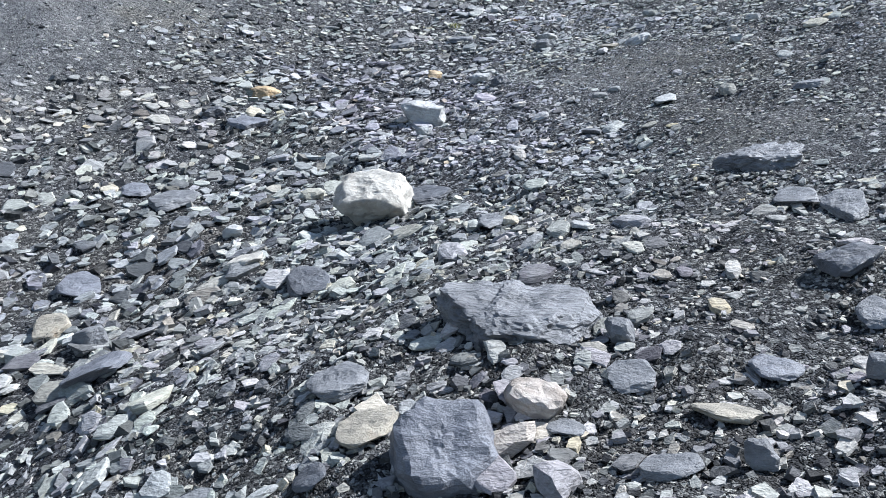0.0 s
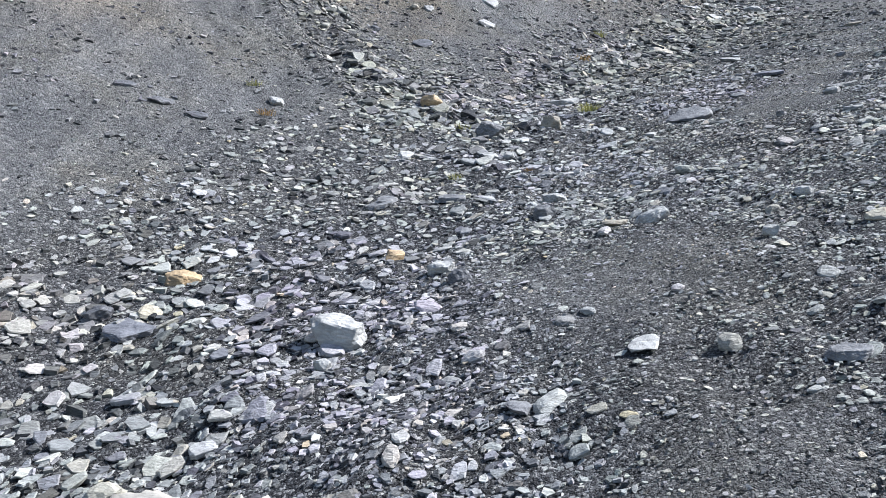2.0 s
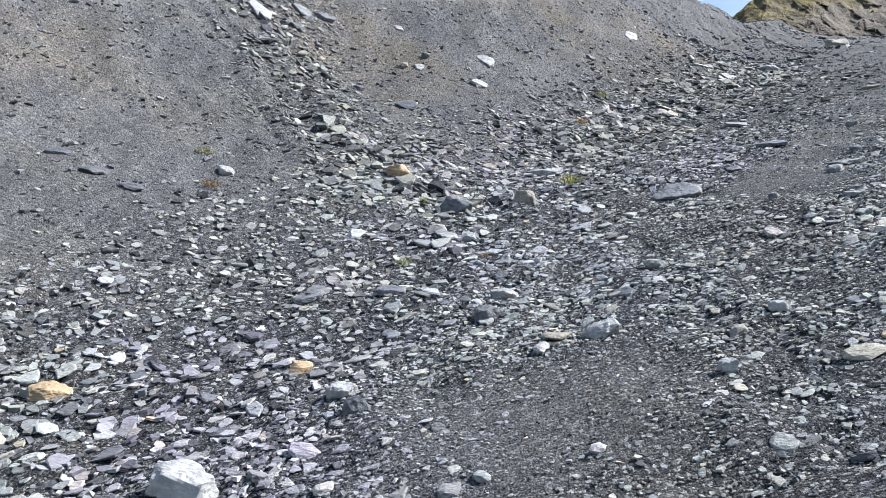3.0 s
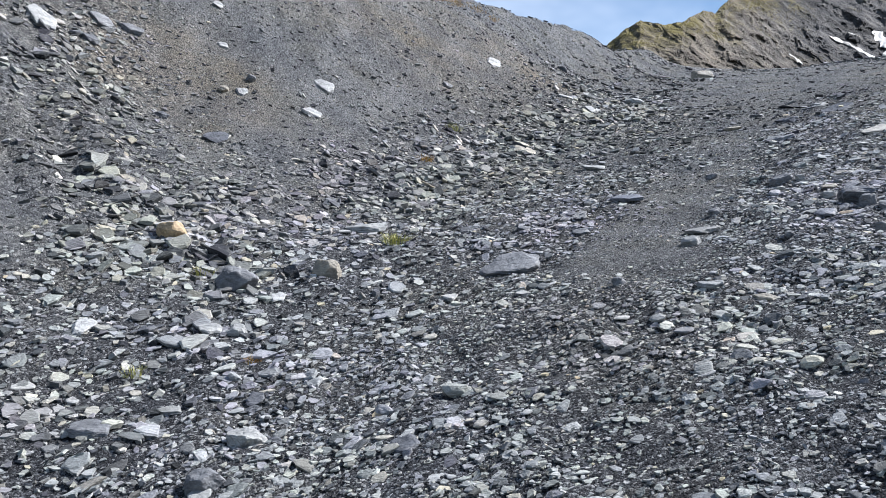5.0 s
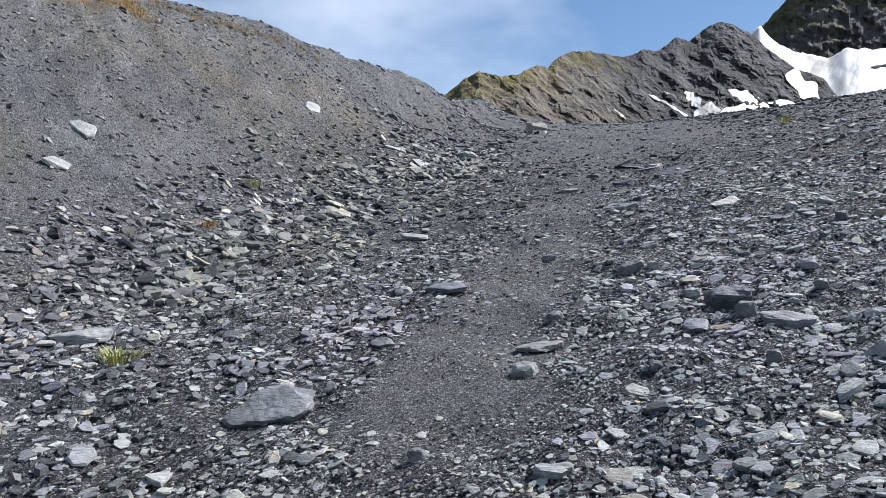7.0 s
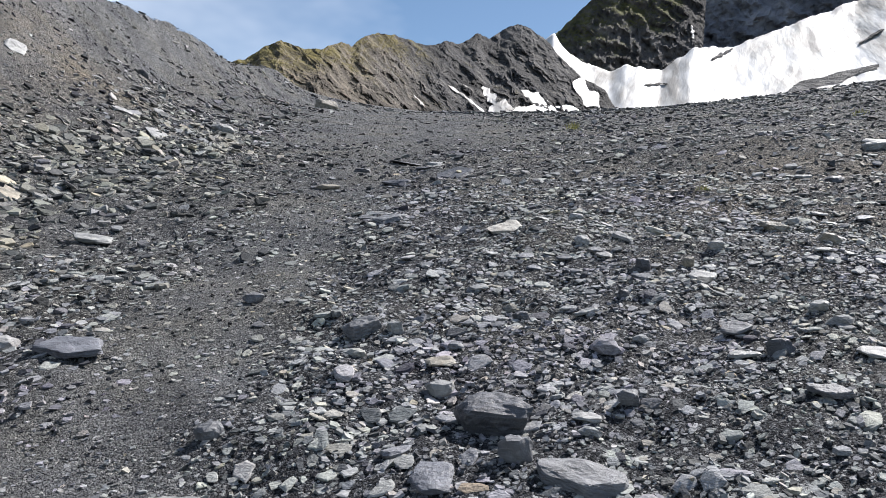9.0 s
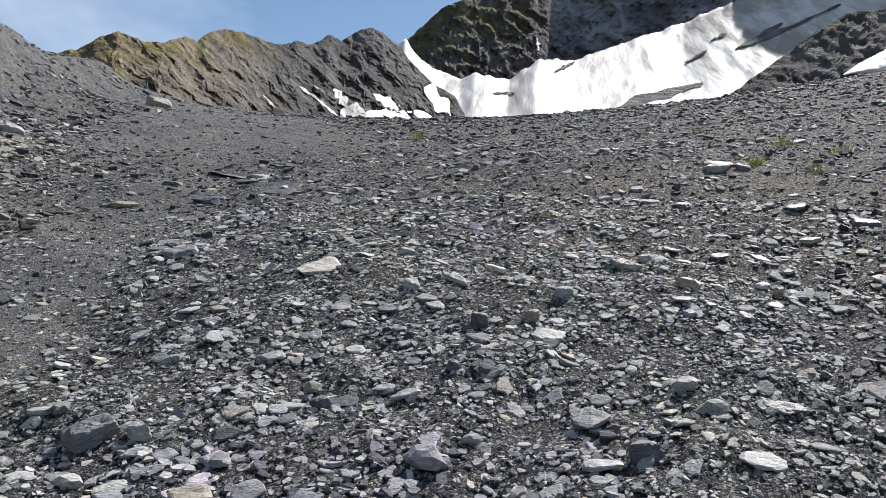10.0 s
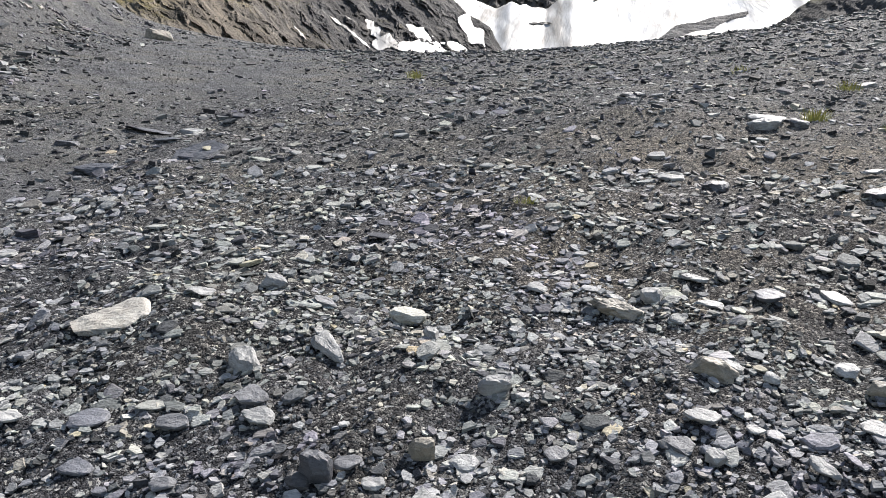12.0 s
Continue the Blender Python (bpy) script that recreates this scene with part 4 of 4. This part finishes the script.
stone(1.69, 18.90, 0.21, 0.16, 0.09, 2, "slate", "block")
stone(3.88, 8.82, 0.14, 0.07, 0.02, -24, "tan", "slab")
stone(3.68, 9.10, 0.10, 0.07, 0.02, -19, "pale", "slab")
stone(3.15, 9.49, 0.09, 0.06, 0.06, -10, "slate", "block")
stone(3.90, 15.25, 0.31, 0.26, 0.05, -4, "pale", "slab")
stone(3.78, 12.39, 0.31, 0.32, 0.05, -4, "blue", "slab")
stone(4.08, 10.73, 0.28, 0.15, 0.04, -12, "flat", "slab")
stone(3.87, 10.30, 0.14, 0.11, 0.07, -9, "pale", "block")
stone(5.25, 12.05, 0.22, 0.17, 0.08, -21, "slate", "block")
stone(5.51, 9.46, 0.23, 0.18, 0.11, -44, "pale", "block")
stone(4.32, 11.16, 0.11, 0.09, 0.06, -14, "slate", "block")
stone(5.04, 9.73, 0.08, 0.06, 0.08, -34, "slate", "block")
stone(3.16, 11.32, 0.15, 0.12, 0.02, 2, "slate", "slab")
stone(3.06, 16.90, 0.39, 0.44, 0.06, 1, "tan", "slab")
stone(6.92, 10.68, 0.12, 0.09, 0.09, -49, "dark", "block")
stone(7.48, 10.94, 0.11, 0.08, 0.05, -51, "pale", "block")
stone(6.74, 10.74, 0.15, 0.08, 0.02, -46, "pale", "slab")
stone(7.16, 10.35, 0.15, 0.11, 0.02, -55, "pale", "slab")
stone(5.61, 11.60, 0.08, 0.12, 0.03, -24, "slate", "slab")
stone(5.34, 11.19, 0.13, 0.10, 0.07, -22, "pale", "block")
stone(6.63, 10.16, 0.18, 0.11, 0.03, -53, "slate", "slab")
stone(6.15, 11.87, 0.09, 0.07, 0.05, -29, "dark", "block")
stone(4.80, 12.84, 0.12, 0.09, 0.05, -8, "slate", "block")
stone(6.17, 12.46, 0.11, 0.12, 0.02, -18, "pale", "slab")
stone(7.48, 11.84, 0.16, 0.21, 0.03, -40, "pale", "slab")
stone(6.98, 11.03, 0.15, 0.17, 0.03, -44, "slate", "slab")
stone(7.68, 10.58, 0.16, 0.10, 0.02, -59, "dark", "slab")
stone(6.81, 11.79, 0.07, 0.05, 0.06, -32, "dark", "block")
stone(6.49, 11.71, 0.13, 0.06, 0.02, -28, "pale", "slab")
stone(14.60, 18.08, 0.36, 0.29, 0.06, -46, "pale", "slab")
stone(13.52, 15.10, 0.35, 0.20, 0.06, -55, "pale", "slab")
stone(2.45, 10.49, 0.5, 0.42, 0.12, 8, "slate", "slab", 0.15, (-0.03, -0.12))
stone(5.37, 10.73, 0.30, 0.23, 0.15, -29, "dark", "block")
stone(5.28, 10.39, 0.12, 0.09, 0.10, -31, "slate", "block")
stone(4.97, 10.43, 0.16, 0.20, 0.03, -25, "blue", "slab")
stone(5.42, 10.17, 0.29, 0.20, 0.05, -36, "slate", "slab")
stone(5.90, 10.54, 0.09, 0.07, 0.07, -39, "slate", "block")
stone(5.68, 10.52, 0.11, 0.08, 0.02, -36, "pale", "slab")
stone(5.44, 11.41, 0.14, 0.11, 0.02, -25, "tan", "slab")
stone(5.40, 11.94, 0.09, 0.07, 0.07, -22, "pale", "block")
stone(6.99, 10.90, 0.03, 0.02, 0.02, -47, "dark", "block")
# dark slabs added in place of a small dark scarp across the scree
stone(-3.23, 9.04, 0.22, 0.11, 0.03, 32, "dark", "slab")
stone(-2.82, 9.00, 0.27, 0.12, 0.04, 29, "dark", "slab")
stone(-2.45, 8.99, 0.21, 0.11, 0.03, 27, "dark", "slab")
# stones added in place of the dark holes and overhang in the face
stone(-3.03, 14.89, 0.34, 0.26, 0.1, 26, "slate", "slab")
stone(-2.91, 14.34, 0.22, 0.16, 0.09, 27, "dark", "block")
stone(-2.72, 15.15, 0.31, 0.23, 0.1, 24, "slate", "slab")
stone(-1.77, 13.92, 0.18, 0.13, 0.07, 22, "dark", "block")
stone(14.40, 45.60, 1.00, 0.70, 0.5, 10, "tan", "block")
stone(6.96, 13.57, 0.31, 0.19, 0.022, 16, "cream", "slab", -0.4, (-0.05, -0.28))
stone(7.33, 13.62, 0.13, 0.12, 0.019, -46, "pale", "slab")
stone(7.68, 13.63, 0.14, 0.11, 0.052, -74, "pale", "block")
stone(7.85, 13.39, 0.11, 0.09, 0.016, -29, "slate", "slab")
stone(7.65, 12.90, 0.21, 0.09, 0.038, -88, "pale", "slab")
stone(7.33, 12.99, 0.15, 0.11, 0.066, -84, "pale", "block")
stone(7.27, 12.73, 0.14, 0.11, 0.026, -73, "slate", "slab")
stone(7.25, 12.60, 0.12, 0.09, 0.021, -62, "pale", "slab")
stone(7.01, 12.75, 0.11, 0.09, 0.025, -19, "slate", "slab")
stone(6.77, 12.90, 0.12, 0.11, 0.018, -30, "blue", "slab")
stone(6.54, 12.99, 0.08, 0.07, 0.014, -51, "white", "slab")
stone(7.30, 12.22, 0.10, 0.08, 0.102, -44, "dark", "block")
stone(7.63, 12.14, 0.08, 0.06, 0.085, -47, "tan", "block")
stone(7.40, 12.21, 0.09, 0.07, 0.012, -47, "slate", "slab")
stone(7.43, 12.09, 0.07, 0.06, 0.013, -42, "pale", "slab")
stone(8.09, 12.84, 0.13, 0.06, 0.050, -115, "pale", "slab")
stone(6.90, 12.43, 0.08, 0.07, 0.018, -46, "slate", "slab")
stone(6.70, 12.66, 0.10, 0.07, 0.017, -37, "blue", "slab")
stone(8.82, 13.03, 0.12, 0.09, 0.017, -63, "pale", "slab")
stone(8.93, 12.61, 0.22, 0.09, 0.047, -73, "tan", "ledge")
stone(9.02, 12.70, 0.09, 0.05, 0.016, -73, "pale", "slab")
stone(9.17, 12.61, 0.13, 0.12, 0.060, -104, "pale", "block")
stone(9.29, 12.37, 0.12, 0.10, 0.017, -79, "pale", "slab")
stone(9.52, 12.23, 0.14, 0.12, 0.030, -103, "blue", "slab")
stone(9.83, 12.08, 0.13, 0.12, 0.024, -99, "white", "slab")
stone(8.72, 11.91, 0.19, 0.13, 0.07, -75, "tan", "block", 0.3)
stone(8.01, 12.28, 0.11, 0.08, 0.07, -43, "pale", "block")
stone(8.81, 11.87, 0.09, 0.05, 0.019, -105, "pale", "slab")
stone(8.87, 11.75, 0.06, 0.06, 0.029, -69, "white", "block")
stone(8.42, 11.70, 0.11, 0.08, 0.020, -87, "pale", "slab")
stone(8.52, 11.56, 0.06, 0.05, 0.008, -38, "pale", "slab")
stone(8.31, 11.55, 0.06, 0.06, 0.029, -88, "pale", "block")
stone(9.19, 11.65, 0.10, 0.09, 0.032, -115, "white", "block")
stone(9.12, 11.50, 0.07, 0.06, 0.047, -76, "tan", "block")
stone(8.52, 11.33, 0.10, 0.05, 0.014, -101, "pale", "slab")
stone(7.72, 12.03, 0.09, 0.08, 0.017, -84, "white", "slab")
stone(7.96, 11.88, 0.07, 0.07, 0.016, -87, "slate", "slab")
stone(8.90, 11.38, 0.09, 0.09, 0.010, -69, "pale", "slab")
stone(9.45, 12.60, 0.13, 0.07, 0.019, -60, "pale", "slab")
stone(8.28, 11.66, 0.11, 0.07, 0.016, -96, "slate", "slab")
stone(6.59, 17.50, 0.28, 0.15, 0.050, -30, "tan", "slab")
stone(8.51, 17.94, 0.54, 0.46, 0.031, -23, "dark", "slab")
stone(8.34, 19.34, 0.5, 0.4, 0.03, -15, "dark", "slab")
stone(8.42, 18.73, 0.28, 0.21, 0.024, -51, "dark", "slab")
stone(8.81, 19.26, 0.35, 0.26, 0.050, -72, "pale", "slab")
stone(7.53, 17.54, 0.43, 0.28, 0.062, -61, "dark", "slab")
stone(7.45, 18.75, 0.23, 0.15, 0.050, -40, "dark", "slab")
stone(6.67, 15.19, 0.13, 0.11, 0.023, 10, "pale", "slab")
stone(6.38, 14.75, 0.30, 0.26, 0.054, -77, "slate", "slab")
stone(13.33, 14.98, 0.32, 0.21, 0.100, -41, "pale", "block")
stone(13.66, 14.81, 0.19, 0.16, 0.084, -28, "slate", "block")
stone(15.07, 18.48, 0.37, 0.24, 0.067, -21, "pale", "slab")
stone(11.70, 14.91, 0.17, 0.13, 0.036, -64, "pale", "slab")
stone(11.11, 14.20, 0.19, 0.13, 0.028, -76, "pale", "slab")
stone(11.15, 13.82, 0.19, 0.14, 0.068, -12, "dark", "block")
stone(11.63, 12.87, 0.17, 0.13, 0.036, -82, "dark", "slab")
stone(12.15, 13.22, 0.14, 0.11, 0.025, -78, "pale", "slab")
stone(10.60, 12.13, 0.16, 0.10, 0.034, -54, "tan", "slab")
stone(10.80, 11.51, 0.12, 0.09, 0.026, -80, "white", "slab")
stone(17.22, 14.52, 0.26, 0.17, 0.094, -71, "dark", "block")
stone(11.32, 12.06, 0.25, 0.16, 0.054, -100, "dark", "slab")
stone(17.27, 16.21, 0.34, 0.22, 0.062, -25, "pale", "slab")
stone(9.68, 11.01, 0.11, 0.10, 0.072, -37, "white", "block")

# medium loose stones that can be picked out one by one
kinds = [rock_mesh("stone", (1, w, h), s, 40 + i, 2, LOOSE) for i, (w, h, s) in enumerate(
    ((0.7, 0.22, "slab"), (0.55, 0.16, "slab"), (0.8, 0.3, "slab"), (0.75, 0.5, "block"), (0.6, 0.25, "slab"), (0.85, 0.2, "slab"), (0.65, 0.42, "block"), (0.5, 0.3, "slab")))]
rng = np.random.default_rng(77)
placed = 0
while placed < 130:
    t = rng.uniform(0, len(TRAIL) - 1.001)
    (ax, ay), (bx, by) = TRAIL[int(t)], TRAIL[int(t) + 1]
    x, y = ax + (bx - ax) * (t % 1) + rng.normal(0, 1.3), ay + (by - ay) * (t % 1) + rng.normal(0, 1.3)
    if rng.uniform() < fineness(np.array(x), np.array(y)):
        continue
    size = min(0.085 * rng.uniform(0.05, 1) ** -0.4, 0.2)
    z, n = surface(np.array(x), np.array(y))
    n = (Vector(n) + Vector((rng.normal(0, 0.2), rng.normal(0, 0.2), 0))).normalized()
    ob = new("stone", kinds[placed % len(kinds)])
    turn = Vector((0, 0, 1)).rotation_difference(n).to_matrix().to_4x4()
    ob.matrix_world = Matrix.Translation((x, y, float(z) + size * 0.1)) @ turn @ pose(0, 0, 0, 0, 0, rng.uniform(0, 360)) @ Matrix.Scale(size, 4)
    tagged(ob, "loose angular piece of grey slate on the scree", "stone", "loose slate stones along the trough")
    placed += 1

# ---- plants ----


def blades(count, tall, spread, seed, lean=0.7):
    rng = np.random.default_rng(seed)
    v, s, l = [], [], []
    for i in range(count):
        a, rr = rng.uniform(0, 6.283), spread * rng.uniform(0, 1) ** 0.7
        bx, by = math.cos(a) * rr * 0.5, math.sin(a) * rr * 0.5
        h, w, out = tall * rng.uniform(0.5, 1), tall * rng.uniform(0.014, 0.032), lean * rng.uniform(0.2, 1) * tall
        dx, dy = math.cos(a + rng.normal(0, 0.5)), math.sin(a + rng.normal(0, 0.5))
        k = len(v)
        for q in (0, 0.5, 0.85):
            px, py, pz = bx + dx * out * q * q, by + dy * out * q * q, h * (q - 0.25 * q * q)
            ww = w * (1 - 0.6 * q)
            v += [(px - dy * ww, py + dx * ww, pz), (px + dy * ww, py - dx * ww, pz)]
        v.append((bx + dx * out, by + dy * out, h * 0.75))
        for f in ((0, 1, 3, 2), (2, 3, 5, 4), (4, 5, 6)):
            s.append(len(l))
            l += [k + j for j in f]
    return v, s, l


def tuft(x, y, tall, spread, count, mat, seed, label, category="grass tuft", group="grass tufts on the scree"):
    z, n = surface(np.array(x), np.array(y))
    v, s, l = blades(count, tall, spread, seed)
    ob = new("grass_tuft", mesh_of("grass_tuft", v, s, l, mat))
    ob.location = (x, y, float(z) - 0.01)
    return tagged(ob, label, category, group)


GREEN, DRY = "yellow-green grass tuft growing between slate stones", "dry orange-brown grass tuft on the scree"
for k, (x, y, h, s, n, m) in enumerate(((1.45, 11.47, 0.2, 0.3, 90, GRASS), (-2.25, 10.0, 0.12, 0.22, 60, GRASS), (-1.96, 9.55, 0.12, 0.25, 60, STRAW), (1.88, 17.06, 0.2, 0.4, 70, GRASS),
                                        (1.53, 15.17, 0.18, 0.3, 60, STRAW), (0.12, 8.79, 0.1, 0.18, 50, GRASS), (0.78, 8.98, 0.1, 0.15, 40, STRAW), (0.01, 10.31, 0.12, 0.25, 50, GRASS),
                                        (14.08, 14.9, 0.22, 0.36, 130, GRASS), (14.03, 14.01, 0.16, 0.35, 80, GRASS), (16.87, 16.17, 0.2, 0.5, 80, GRASS), (18.72, 19.28, 0.2, 0.6, 80, GRASS),
                                        (15.94, 14.71, 0.18, 0.5, 80, GRASS), (14.53, 24.0, 0.25, 0.5, 80, GRASS), (9.76, 14.32, 0.1, 0.2, 50, GRASS))):
    tuft(x, y, h * 0.85, s * 0.8, int(n * 1.6), m, 300 + k, GREEN if m is GRASS else DRY)
rng = np.random.default_rng(9)
v, s, l = [], [], []
for k in range(420):
    t = rng.uniform(0, 1)
    x, y = -4.2 + 3.5 * t + rng.normal(0, 0.2), 17.6 + 3.3 * t + rng.normal(0, 0.16)
    if k > 330:
        x, y = -0.8 + 3.6 * t + rng.normal(0, 0.15), 21.2 + 5.0 * t + rng.normal(0, 0.15)
    bv, bs, bl = blades(34, rng.uniform(0.05, 0.14), 0.32, 400 + k)
    zz = float(height(np.array(x), np.array(y)))
    off, lo = len(v), len(l)
    v += [(a + x, b + y, c + zz - 0.01) for a, b, c in bv]
    s += [q + lo for q in bs]
    l += [q + off for q in bl]
tagged(new("dry_grass", mesh_of("dry_grass", v, s, l, STRAW)), "dry golden-orange grass along the moraine crest", "grass", kind="stuff")


def shrub(x, y, tall, wide, seed):
    """A low bush: a few twigs and many small leaves."""
    rng = np.random.default_rng(seed)
    root = new("shrub")
    root.location = (x, y, float(height(np.array(x), np.array(y))) - 0.03)
    tagged(root, "low dark green bush on the moraine crest", "shrub")
    v, s, l, lv, ls, ll = [], [], [], [], [], []
    for i in range(40):
        a, out = rng.uniform(0, 6.283), rng.uniform(0.15, 1) * wide / 2
        tip = np.array((math.cos(a) * out, math.sin(a) * out, tall * rng.uniform(0.55, 1.0) * (1 - 0.35 * (2 * out / wide) ** 2)))
        k = len(v)
        for q, w in ((0.0, 0.012), (1.0, 0.003)):
            p = tip * q
            v += [(p[0] + w, p[1], p[2]), (p[0] - w * 0.5, p[1] + w, p[2]), (p[0] - w * 0.5, p[1] - w, p[2])]
        for j in range(3):
            s.append(len(l))
            l += [k + j, k + (j + 1) % 3, k + 3 + (j + 1) % 3, k + 3 + j]
        for j in range(85):
            p = tip * rng.uniform(0.35, 1.05) + rng.normal(0, 0.06, 3)
            u, w = rng.normal(0, 1, 3), rng.normal(0, 1, 3)
            u, w = u / np.linalg.norm(u) * 0.028, w / np.linalg.norm(w) * 0.017
            k2 = len(lv)
            lv += [tuple(p - u), tuple(p + w), tuple(p + u), tuple(p - w)]
            ls.append(len(ll))
            ll += [k2, k2 + 1, k2 + 2, k2 + 3]
    for name, data, mat in (("twigs", (v, s, l), TWIG), ("leaves", (lv, ls, ll), LEAF)):
        part = new(name, mesh_of(name, *data, mat))
        part.parent = root
    return root


shrub(-2.25, 20.2, 0.8, 1.1, 5)
shrub(-1.7, 20.5, 0.62, 1.0, 6)
